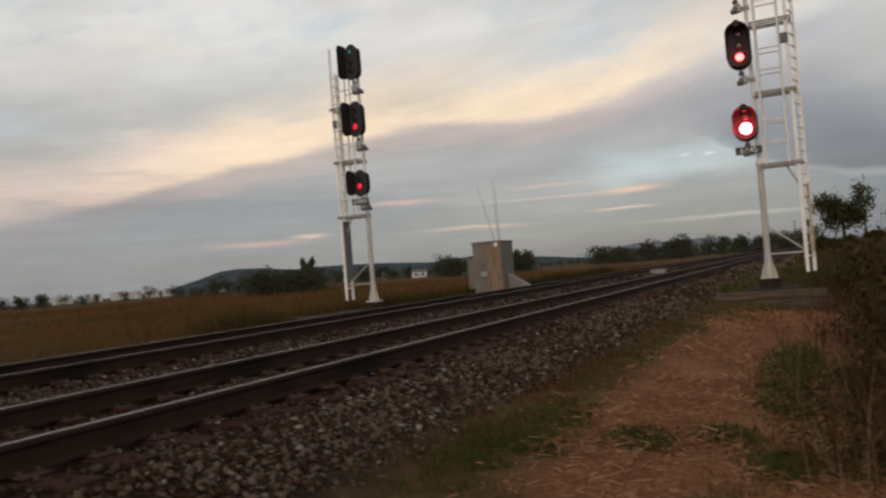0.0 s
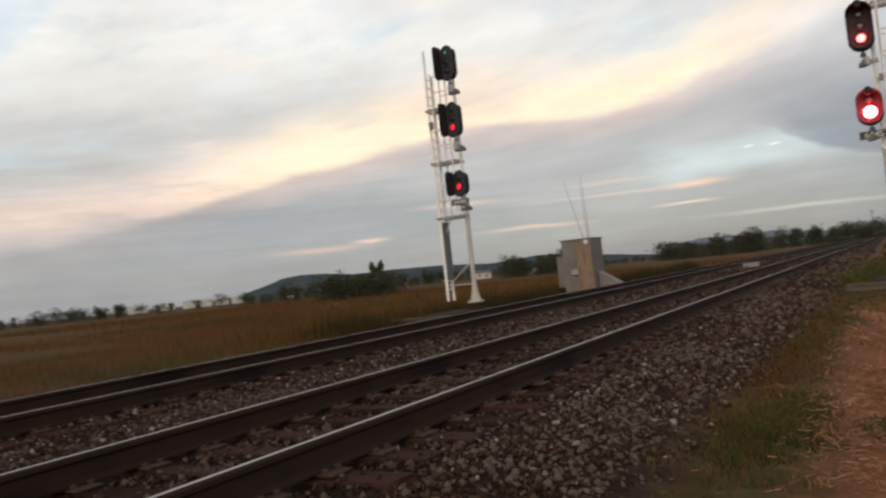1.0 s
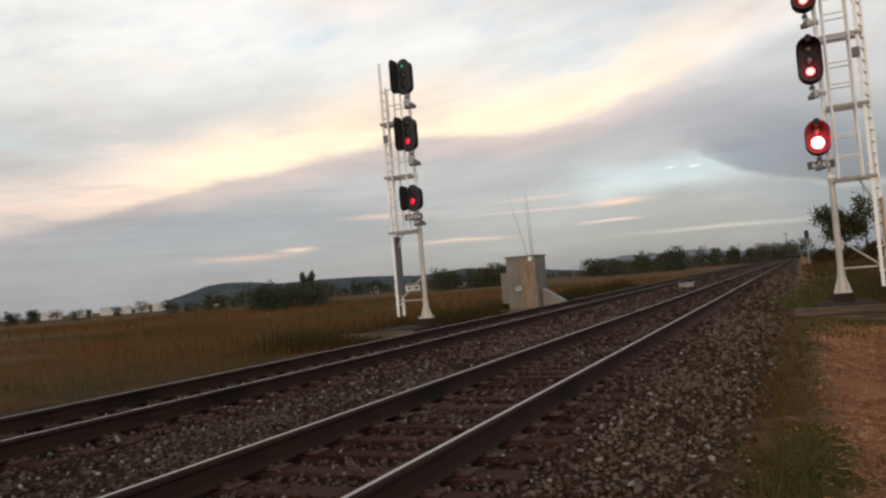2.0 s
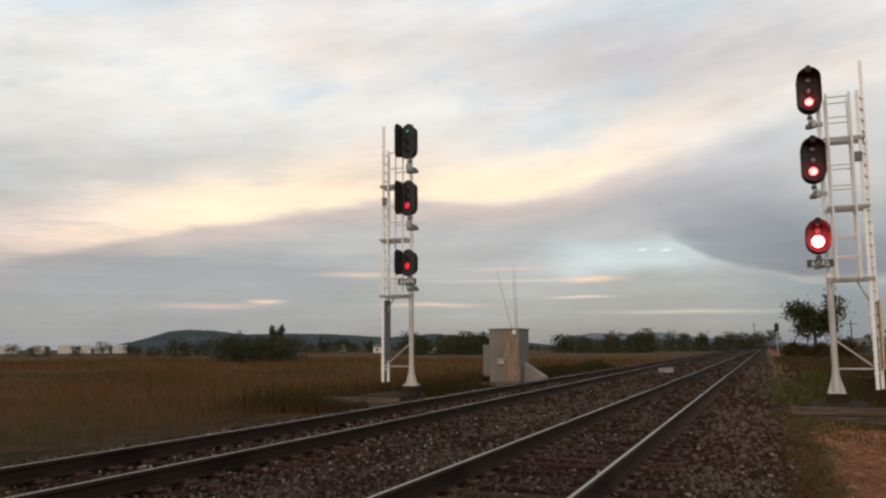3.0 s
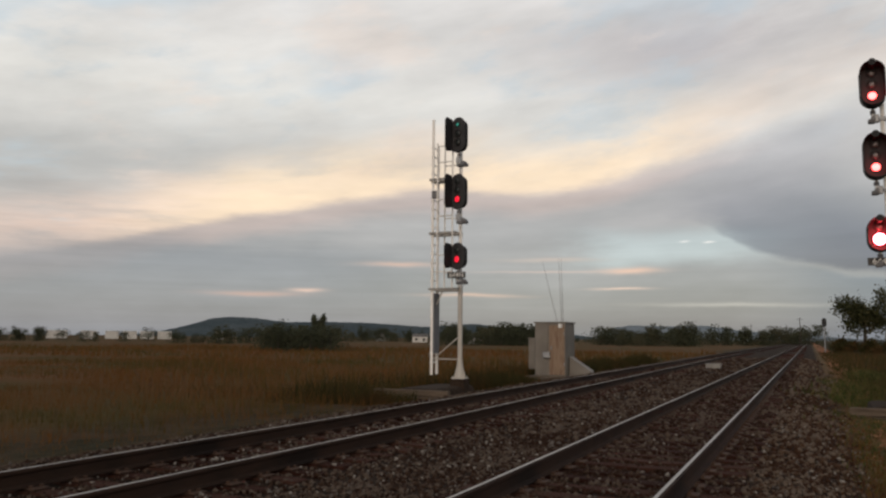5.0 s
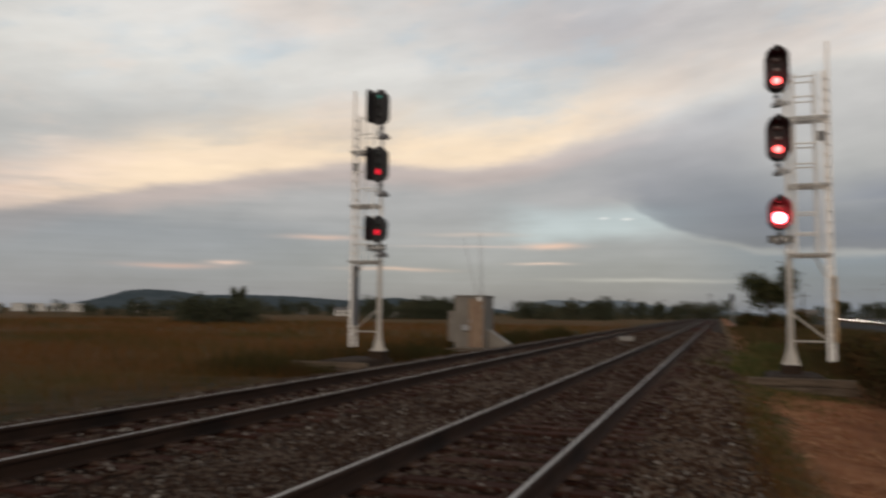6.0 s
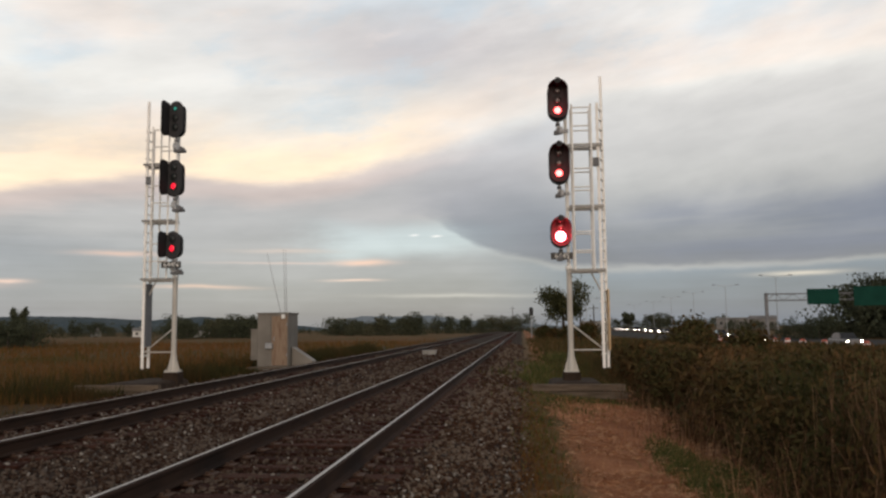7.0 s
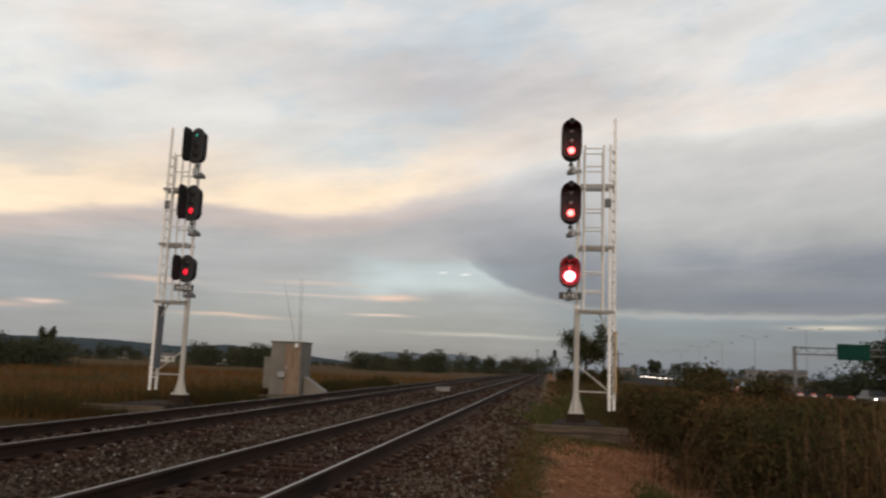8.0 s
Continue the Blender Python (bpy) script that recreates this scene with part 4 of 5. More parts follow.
def leaves(p, size, rng, long=1.6, up=0.0):
    """Small folded-out leaf quads at the places p."""
    n = len(p)
    d = rng.normal(0, 1, (n, 3)) + np.array([0, 0, up])
    d /= np.linalg.norm(d, axis=1)[:, None]
    e = np.cross(d, rng.normal(0, 1, (n, 3)))
    e /= np.linalg.norm(e, axis=1)[:, None]
    s = (size * rng.uniform(0.6, 1.4, n))[:, None]
    V = np.stack([p - d * s * long / 2, p + e * s * 0.45, p + d * s * long / 2, p - e * s * 0.45], 1)
    return V.reshape(-1, 3), np.arange(n * 4).reshape(n, 4)


def join(lists):
    V, F, b = [], [], 0
    for v, f in lists:
        V.append(v)
        F.append(f + b)
        b += len(v)
    return np.concatenate(V), np.concatenate(F)


def weed_edge(y):
    return 5.4 + 0.045 * (y - 5) + 0.32 * np.sin(y * 0.9) + 0.22 * np.sin(y * 2.3 + 1) + 0.12 * np.sin(y * 5.1)


def weeds():
    rng = np.random.RandomState(21)
    st, lv, gr = [], [], []
    for y0, y1, width, n, wid in ((2.5, 9, 5.0, 9500, 0.011), (9, 18, 7.0, 5500, 0.011), (18, 45, 12.0, 7500, 0.018), (-7, 0.4, 4.0, 4200, 0.012)):
        y = rng.uniform(y0, y1, n)
        x = weed_edge(y) + width * rng.beta(0.9, 1.2, n)
        ok = ((y > 4.6) | (x > 6.4)) & ((y > 1) | (x > 6.9))
        x, y = x[ok], y[ok]
        clump = np.array([noise.noise(Vector((a * 0.55, b * 0.4, 3.3))) for a, b in zip(x, y)])
        edge = np.clip((x - weed_edge(y)) / 0.6, 0.35, 1)
        h = (1.28 + 0.75 * clump + rng.normal(0, 0.24, len(x))).clip(0.4, 1.95 - 0.013 * y) * edge
        ks = rng.uniform(0, 1, len(x)) < np.where((y < 7.5) & (x > 5.9), 1.0, np.interp(y, [7, 14, 30], [0.55, 0.3, 0.15]))
        st.append(blades(x[ks], y[ks], ground_z(x[ks], y[ks]), h[ks], wid * rng.uniform(0.6, 1.5, ks.sum()), 0.28, rng, 4))
        # foliage along the stems, thicker low down and inside
        k = rng.randint(0, len(x), len(x) * 15)
        t = rng.beta(1.6, 1.5, len(k)) * 0.93
        keep = rng.uniform(0, 1, len(k)) < (0.2 + 0.7 * np.clip((x[k] - weed_edge(y[k]) - 0.05) / 1.0, 0, 1)) * (0.55 + 0.45 * (clump[k] > -0.05)) * np.interp(y[k], [5, 9], [0.35, 1.0])
        k, t = k[keep], t[keep]
        sp = 0.10 + 0.004 * np.abs(y[k])
        p = np.stack([x[k] + rng.normal(0, 1, len(k)) * sp, y[k] + rng.normal(0, 1, len(k)) * sp, ground_z(x[k], y[k]) + h[k] * t], -1)
        lv.append(leaves(p, 0.02 + 0.0022 * np.abs(y[k]), rng, 3.4, 1.3))
    # leaning pale stalks along the edge
    y = rng.uniform(5.5, 20, 900)
    x = weed_edge(y) + rng.normal(0.25, 0.45, 900)
    st.append(blades(x, y, ground_z(x, y), rng.uniform(0.3, 1.15, 900), 0.007 + 0.0005 * y, 0.55, rng, 4))
    # rounded leafy clumps standing among the stems
    for k in range(75):
        cy = rng.uniform(8.0, 34)
        cx = weed_edge(cy) + 0.75 + rng.beta(1, 1.5) * (4 + 0.2 * cy)
        r, hh, m = rng.uniform(0.4, 0.95), rng.uniform(0.9, 1.75 - 0.012 * cy), 900
        q = rng.normal(0, 1, (m, 3))
        q /= np.linalg.norm(q, axis=1)[:, None]
        q *= rng.uniform(0.35, 1.0, (m, 1)) ** 0.5 * (1 + 0.25 * np.sin(5 * q[:, :1] + k) * np.cos(4 * q[:, 1:2] + 2 * k))
        p = np.stack([cx + r * q[:, 0], cy + r * q[:, 1], float(ground_z(cx, cy)) + hh * (0.5 + 0.5 * q[:, 2])], -1)
        lv.append(leaves(p, np.full(m, 0.028 + 0.0022 * cy), rng, 2.6, 0.5))
    for k in range(34):
        cy = 7.8 + 0.62 * k + rng.uniform(-0.4, 0.4)
        cx = weed_edge(cy) + rng.uniform(0.35, 1.3)
        r, hh, m = rng.uniform(0.4, 0.75), rng.uniform(0.9, 1.6), 1000
        q = rng.normal(0, 0.5, (m, 3))
        p = np.stack([cx + r * q[:, 0], cy + r * q[:, 1], float(ground_z(cx, cy)) + hh * rng.beta(1.3, 1.6, m)], -1)
        lv.append(leaves(p, np.full(m, 0.026 + 0.0022 * cy), rng, 2.6, 0.6))
    v, f = join(st)
    tagged(soup("dry_weed_stems", v, f, M_stem), "tall dead straw-brown weed stems beside the bank", "weeds", kind="stuff")
    v, f = join(lv)
    tagged(soup("weed_foliage", v, f, M_weed), "dense dark green and brown weed foliage", "weeds", kind="stuff")


weeds()


def bush(name, at, size, n, leaf, mat, label, seed, stems=7):
    rng = np.random.RandomState(seed)
    b = new(name)
    b.location = at
    tagged(b, label, "bush")
    bm = BM()
    for k in range(stems):
        a = 2 * math.pi * k / stems + rng.uniform(-0.3, 0.3)
        r = rng.uniform(0.3, 0.75)
        rod(bm, (0.1 * math.cos(a), 0.1 * math.sin(a), -0.1), (size[0] * r * math.cos(a) * 0.6, size[1] * r * math.sin(a) * 0.6, size[2] * rng.uniform(0.6, 0.95)), 0.03, 0.008, 5)
    part("branches", bm, M_bark, b)
    cl = rng.normal(0, 1, (26, 3))
    cl /= np.linalg.norm(cl, axis=1)[:, None]
    cl = cl * rng.uniform(0.35, 0.85, (26, 1)) * np.array(size) * np.array([0.62, 0.62, 0.5]) + np.array([0, 0, size[2] * 0.52])
    k = rng.randint(0, 26, n)
    p = cl[k] + rng.normal(0, 1, (n, 3)) * np.array(size) * 0.11
    p[:, 2] = np.abs(p[:, 2])
    v, f = leaves(p, np.full(n, leaf), rng)
    ob = soup("foliage", v, f, mat)
    ob.parent = b
    return b


bush("shrub", (9.3, 30.0, -0.9), (1.9, 1.9, 2.4), 5200, 0.11, M_weed, "dark shrub standing above the weeds", 3)
bush("shrub", (11.6, 31.5, -0.95), (1.8, 1.8, 2.0), 3600, 0.11, M_weed, "low dark shrub among the weeds", 4)
bush("shrub", (8.0, 27.0, -0.85), (2.2, 2.6, 1.9), 4200, 0.09, M_weed, "rounded brown-green shrub among the weeds", 5)


def bank_litter():
    """Cut hay and short grass over the bank."""
    rng = np.random.RandomState(31)
    n = 31000
    y = np.where(np.arange(n) < 25000, 0.8 + rng.gamma(1.6, 4.2, n), rng.uniform(-7, 1.5, n))
    x = rng.uniform(2.7, 6.2, n)
    lump = np.array([noise.noise(Vector((a * 0.8, b * 0.5, 9))) for a, b in zip(x, y)])
    ok = (y < 30) & (rng.uniform(0, 1, n) < np.interp(x, [2.95, 3.45, 4.8, 6.2], [0.03, 1, 1, 0.4])) & (lump > -0.32)
    x, y = x[ok], y[ok]
    n = len(x)
    z = ground_z(x, y) + 0.025 + np.abs(rng.normal(0, 0.03, n))
    ln, a = rng.uniform(0.03, 0.15, n), rng.uniform(0, np.pi, n)
    tilt = rng.normal(0, 0.22, n)
    w = 0.0010 + 0.0003 * np.abs(y)
    d = np.stack([np.cos(a) * np.cos(tilt), np.sin(a) * np.cos(tilt), np.sin(tilt)], -1) * ln[:, None] / 2
    s = np.stack([-np.sin(a), np.cos(a), rng.normal(0, 0.5, n)], -1) * w[:, None]
    c = np.stack([x, y, z], -1)
    bend = np.stack([-np.sin(a), np.cos(a), np.zeros(n)], -1) * (rng.normal(0, 0.12, n) * ln)[:, None]
    V = np.stack([c - d - s, c - d + s, c + bend + s, c + bend - s, c + d + s * 0.4, c + d - s * 0.4], 1).reshape(-1, 3)
    b = (np.arange(n) * 6)[:, None]
    F = np.concatenate([b + np.array([[0, 1, 2, 3]]), b + np.array([[3, 2, 4, 5]])], 0)
    tagged(soup("loose_hay", V, F, M_straw), "reddish dry cut hay strewn over the bank", "hay", kind="stuff")
    # green tufts: along the ballast foot and in patches
    gx, gy, gh = [], [], []
    for cx, cy, rx, ry, m, h in ((2.84, 4.5, 0.15, 0.5, 4200, 0.06), (2.97, 5.5, 0.13, 0.45, 2000, 0.06), (3.69, 5.3, 0.12, 0.14, 1500, 0.07), (4.28, 5.8, 0.12, 0.14, 900, 0.06), (4.78, 7.1, 0.17, 0.45, 1900, 0.08), (4.72, 5.05, 0.14, 0.2, 1200, 0.07), (5.22, 5.5, 0.2, 0.4, 1300, 0.08), (5.2, 9.0, 0.25, 0.5, 1300, 0.10),
                                 (4.65, 8.6, 0.16, 0.8, 800, 0.14), (4.75, 10.4, 0.16, 0.7, 600, 0.15), (2.75, 11.0, 0.2, 2.5, 500, 0.10), (4.5, 3.6, 0.14, 0.3, 450, 0.12), (3.7, 31.0, 0.6, 3.2, 1300, 0.22), (3.4, 17.0, 0.6, 1.4, 500, 0.10),
                                 (4.0, 19.0, 0.9, 0.4, 600, 0.12), (4.0, 24.0, 0.9, 1.0, 1200, 0.24), (5.0, 46.0, 0.55, 4.0, 1500, 0.36), (4.7, 34.0, 0.5, 3.0, 700, 0.26), (2.7, -2.5, 0.2, 2.2, 2200, 0.10), (6.0, -2.8, 0.45, 2.4, 2600, 0.24)):
        m = int(m * 1.4)
        gx.append(rng.normal(cx, rx, m)); gy.append(rng.normal(cy, ry, m)); gh.append(h * rng.uniform(0.5, 1.4, m))
    x, y, h = map(np.concatenate, (gx, gy, gh))
    v, f = blades(x, y, ground_z(x, y) - 0.01, h, 0.006 + 0.0012 * np.clip(y, 0, 30), 0.6, rng, 2)
    tagged(soup("grass_tufts", v, f, M_grass), "short green grass tufts along the ballast", "grass", kind="stuff")
    n = 1200
    y = rng.uniform(4.5, 30, n)
    x = 3.1 + 2.9 * rng.uniform(0, 1, n) ** 0.6
    v, f = blades(x, y, ground_z(x, y) - 0.01, rng.uniform(0.05, 0.26, n), 0.003 + 0.0006 * y, 0.8, rng, 2)
    straw = (v, f)
    n = 5200
    y = 2.5 + rng.gamma(1.6, 4.0, n)
    x = rng.normal(2.72, 0.2, n)
    v, f = blades(x, y, ground_z(x, y) - 0.01, rng.uniform(0.03, 0.12, n), 0.004 + 0.0008 * y, 0.9, rng, 2)
    tagged(soup("fringe_grass", v, f, M_field_grass), "short brown and olive grass at the ballast foot", "grass", kind="stuff")
    v, f = straw
    tagged(soup("standing_straw", v, f, M_straw), "sparse standing dry straw on the bank", "straw", kind="stuff")


bank_litter()


def field_grass():
    rng = np.random.RandomState(41)
    parts = []
    for y0, y1, x0, x1, n, h, w in ((6, 22, -24, -7.6, 16000, 0.34, 0.012), (22, 48, -46, -7.4, 17000, 0.45, 0.028), (48, 110, -100, -7.6, 15000, 0.55, 0.08), (-8, 6, -24, -7.6, 9000, 0.3, 0.02)):
        x, y = rng.uniform(x0, x1, n), rng.uniform(y0, y1, n)
        lump = np.array([noise.noise(Vector((a * 0.12, b * 0.09, 1))) for a, b in zip(x, y)])
        ok = ~((np.abs(x + 8.9) < 1.6) & (y > 19.3) & (y < 24)) & ~((np.abs(x + 8.9) < 1.5) & (y > 31.5) & (y < 36))
        near = np.clip((-7.4 - x) / 2.5, 0.3, 1)
        x, y, hh = x[ok], y[ok], (h * (1 + 0.9 * lump) * near)[ok] * rng.uniform(0.5, 1.3, ok.sum())
        parts.append(blades(x, y, ground_z(x, y) - 0.02, hh.clip(0.05, 1.2), w, 0.4, rng, 2))
    v, f = join(parts)
    tagged(soup("field_grass", v, f, M_field_grass), "rough reddish-brown and olive field grass", "grass", kind="stuff")
    # brush along the far track's bank
    n = 18000
    y = 17 + 43 * rng.uniform(0, 1, n) ** 1.2
    x = -8.3 - rng.gamma(1.5, 1.3, n)
    ok = ~((np.abs(x + 8.9) < 1.7) & (y > 19.2) & (y < 24)) & ~((np.abs(x + 8.9) < 1.6) & (y > 31) & (y < 36))
    x, y = x[ok], y[ok]
    lump = np.array([noise.noise(Vector((a * 0.5, b * 0.3, 6))) for a, b in zip(x, y)])
    v, f = blades(x, y, ground_z(x, y) - 0.02, (0.46 + 0.6 * lump).clip(0.08, 1.1) * rng.uniform(0.5, 1.3, len(x)), 0.014 + 0.0006 * y, 0.5, rng, 3)
    tagged(soup("bank_brush", v, f, M_brush), "low dark brush along the far bank", "brush", kind="stuff")


field_grass()


def verge_grass():
    rng = np.random.RandomState(43)
    parts = []
    for y0, y1, n, h, w in ((24, 50, 9000, 0.32, 0.025), (50, 130, 9000, 0.5, 0.08)):
        y = rng.uniform(y0, y1, n)
        x = rng.uniform(3.0, 20.0, n) if y0 > 40 else rng.uniform(2.8, 9.0, n)
        parts.append(blades(x, y, ground_z(x, y) - 0.02, h * rng.uniform(0.4, 1.3, n) * np.clip((x - 2.2) / 2.0, 0.3, 1.6), w, 0.4, rng, 2))
    v, f = join(parts)
    tagged(soup("verge_grass", v, f, M_weed), "brown and olive rough grass along the verge", "grass", kind="stuff")


verge_grass()


def tree(name, at, height, spread, n, leaf, mat, label, seed, lean=0.0, gaps=0.0):
    rng = np.random.RandomState(seed)
    t = new(name)
    t.location = at
    tagged(t, label, "tree")
    bm = BM()
    top = Vector((lean * height, 0, height * 0.55))
    rod(bm, (0, 0, -0.3), top * 0.5, height * 0.035, height * 0.026, 8)
    rod(bm, top * 0.5, top, height * 0.026, height * 0.015, 8)
    tips = []
    for k in range(9):
        a = 2.4 * k + rng.uniform(-0.4, 0.4)
        s = top * rng.uniform(0.62, 1.0)
        e = s + Vector((math.cos(a) * spread * rng.uniform(0.45, 0.95), math.sin(a) * spread * rng.uniform(0.45, 0.95), height * rng.uniform(0.1, 0.36)))
        rod(bm, s, e, height * 0.012, height * 0.004, 5)
        tips += [e, (s + e) / 2]
        for q in range(3):
            b = a + rng.uniform(-0.9, 0.9)
            o = s.lerp(e, rng.uniform(0.4, 0.9))
            e2 = o + Vector((math.cos(b) * spread * rng.uniform(0.15, 0.4), math.sin(b) * spread * rng.uniform(0.15, 0.4), height * rng.uniform(0.02, 0.2)))
            rod(bm, o, e2, height * 0.005, height * 0.002, 4)
            tips.append(e2)
    part("trunk", bm, M_bark, t)
    tp = np.array([q[:] for q in tips])
    k = rng.randint(0, len(tp), n)
    p = tp[k] + rng.normal(0, 1, (n, 3)) * np.array([spread * 0.15, spread * 0.15, height * 0.065])
    v, f = leaves(p, np.full(n, leaf), rng)
    ob = soup("crown", v, f, mat)
    ob.parent = t
    return t


tree("field_tree", (TREE_AT[0], TREE_AT[1], -0.9), 9.0, 3.5, 5200, 0.23, M_leaf, "dark spreading tree standing behind the signal", 51)
for k, (x, y, s) in enumerate(((TREE_AT[0] - 2.4, TREE_AT[1] + 1, 2.6), (TREE_AT[0] + 3.6, TREE_AT[1] - 2, 2.9), (TREE_AT[0] + 0.6, TREE_AT[1] - 1, 2.3))):
    bush("shrub", (x, y, -0.9), (2.6, 2.6, s), 1800, 0.24, M_weed, "dark brush round the foot of the tree", 60 + k, 5)


def far_tree_row(name, az0, az1, dist, hmin, hmax, count, seed, label, mat, base=0.0):
    """A line of distant trees, seen as one belt of clumped leaves with an uneven top."""
    rng = np.random.RandomState(seed)
    parts = []
    trunks = BM()
    for k in range(count):
        a = radians(az0 + (az1 - az0) * (k + rng.uniform(0.1, 0.9)) / count)
        d = dist * rng.uniform(0.93, 1.07)
        h = rng.uniform(hmin, hmax)
        x, y = 2.2 + d * math.sin(a), -1.7 + d * math.cos(a)
        z0 = float(ground_z(x, y)) + base
        r = h * rng.uniform(0.36, 0.8)
        rod(trunks, (x, y, z0 - 0.3), (x, y, z0 + h * 0.5), h * 0.03, h * 0.015, 5)
        c = rng.normal(0, 1, (18, 3))
        c /= np.linalg.norm(c, axis=1)[:, None]
        c = c * rng.uniform(0.25, 0.85, (18, 1)) * np.array([r, r, h * 0.42])
        m = int(1000 * max(1.0, h / 4.5) * (1.6 if h > 9.9 else 1.0))
        i = rng.randint(0, 18, m)
        p = c[i] + rng.normal(0, 1, (m, 3)).clip(-1.35, 1.35) * np.array([r, r, h * 0.42]) * 0.17 + np.array([x, y, z0 + h * 0.5])
        low = rng.uniform(0, 1, m) < 0.4
        q = rng.normal(0, 0.5, (m, 2)) * r
        p[low] = np.stack([x + q[:, 0], y + q[:, 1], z0 + h * rng.beta(1.2, 1.8, m) * 0.6], -1)[low]
        p[:, 2] = np.maximum(p[:, 2], z0 + 0.05)
        parts.append(leaves(p, np.full(m, min(h * 0.042, 0.38)), rng))
    row = new(name)
    tagged(row, label, "trees", kind="stuff")
    part("trunks", trunks, M_bark, row)
    v, f = join(parts)
    soup("crowns", v, f, mat).parent = row


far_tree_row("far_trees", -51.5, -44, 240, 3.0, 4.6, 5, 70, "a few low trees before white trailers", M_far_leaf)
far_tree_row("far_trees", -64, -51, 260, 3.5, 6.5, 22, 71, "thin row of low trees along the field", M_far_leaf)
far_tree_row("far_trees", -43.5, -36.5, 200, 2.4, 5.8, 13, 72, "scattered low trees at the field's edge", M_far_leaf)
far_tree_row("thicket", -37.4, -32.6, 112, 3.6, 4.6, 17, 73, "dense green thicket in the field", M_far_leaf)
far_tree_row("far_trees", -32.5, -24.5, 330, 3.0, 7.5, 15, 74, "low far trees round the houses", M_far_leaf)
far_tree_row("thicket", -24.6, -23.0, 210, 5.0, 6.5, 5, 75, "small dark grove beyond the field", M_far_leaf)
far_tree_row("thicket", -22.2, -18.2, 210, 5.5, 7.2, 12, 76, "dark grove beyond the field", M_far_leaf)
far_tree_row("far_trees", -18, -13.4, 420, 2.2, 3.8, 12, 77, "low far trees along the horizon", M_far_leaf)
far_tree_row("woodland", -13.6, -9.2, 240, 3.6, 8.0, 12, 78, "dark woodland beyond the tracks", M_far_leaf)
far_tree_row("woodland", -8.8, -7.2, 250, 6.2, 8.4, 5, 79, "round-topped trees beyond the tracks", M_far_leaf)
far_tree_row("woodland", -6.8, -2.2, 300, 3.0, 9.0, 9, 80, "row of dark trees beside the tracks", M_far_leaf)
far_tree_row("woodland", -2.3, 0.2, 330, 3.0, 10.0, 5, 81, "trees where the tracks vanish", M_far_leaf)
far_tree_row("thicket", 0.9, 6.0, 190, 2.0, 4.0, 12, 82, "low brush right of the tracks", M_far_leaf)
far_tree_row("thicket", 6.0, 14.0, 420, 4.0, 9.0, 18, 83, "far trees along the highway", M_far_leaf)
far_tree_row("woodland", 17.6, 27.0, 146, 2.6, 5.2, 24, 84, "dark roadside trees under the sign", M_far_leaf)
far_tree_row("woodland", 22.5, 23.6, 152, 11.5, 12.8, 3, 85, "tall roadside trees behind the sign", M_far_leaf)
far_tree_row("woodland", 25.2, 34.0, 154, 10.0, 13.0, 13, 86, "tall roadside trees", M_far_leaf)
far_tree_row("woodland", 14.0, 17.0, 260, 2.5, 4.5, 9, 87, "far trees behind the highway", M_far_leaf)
tall = tree("field_tree", (-73.0, 111.0, -0.6), 5.6, 1.1, 1500, 0.26, M_far_leaf, "single taller tree rising from the thicket", 52)
tree("field_tree", (35.5, 250.0, -0.3), 6.2, 2.0, 900, 0.5, M_far_leaf, "round lone tree beyond the highway", 53)


# ---- hills and far houses ----
def hill(name, az, el, dist, mat, label, depth=400):
    """A wooded ridge with the given heights, in degrees over the horizon, along its length."""
    bm = BM()
    a = np.linspace(az[0], az[-1], 140)
    rng = np.random.RandomState(int(dist))
    e = np.interp(a, az, el) + rng.uniform(-0.018, 0.018, len(a))
    rows = []
    for back, fall in ((-0.5 * depth, 0.0), (-0.3 * depth, 0.45), (-0.12 * depth, 0.85), (0, 1.0), (0.5 * depth, 0.5)):
        rows.append([bm.verts.new((2 + (dist + back) * math.sin(radians(q)), (dist + back) * math.cos(radians(q)), -8 + fall * (9.2 + dist * math.tan(radians(h))))) for q, h in zip(a, e)])
    for r0, r1 in zip(rows, rows[1:]):
        for k in range(len(a) - 1):
            bm.faces.new((r0[k], r0[k + 1], r1[k + 1], r1[k]))
    return tagged(mesh_object(name, bm, mat, True), label, "hill", kind="structure")


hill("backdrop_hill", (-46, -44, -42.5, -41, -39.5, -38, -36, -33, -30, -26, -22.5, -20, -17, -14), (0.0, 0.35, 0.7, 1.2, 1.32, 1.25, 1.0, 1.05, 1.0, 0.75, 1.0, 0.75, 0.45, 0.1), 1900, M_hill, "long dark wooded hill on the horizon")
hill("backdrop_hill_far", (-14, -12.8, -11.5, -9, -6.5, -4, -1, 3), (0.1, 0.75, 0.95, 0.9, 0.95, 0.6, 0.4, 0.1), 2600, M_far_hill, "far ridge with blue haze painted into its colour")


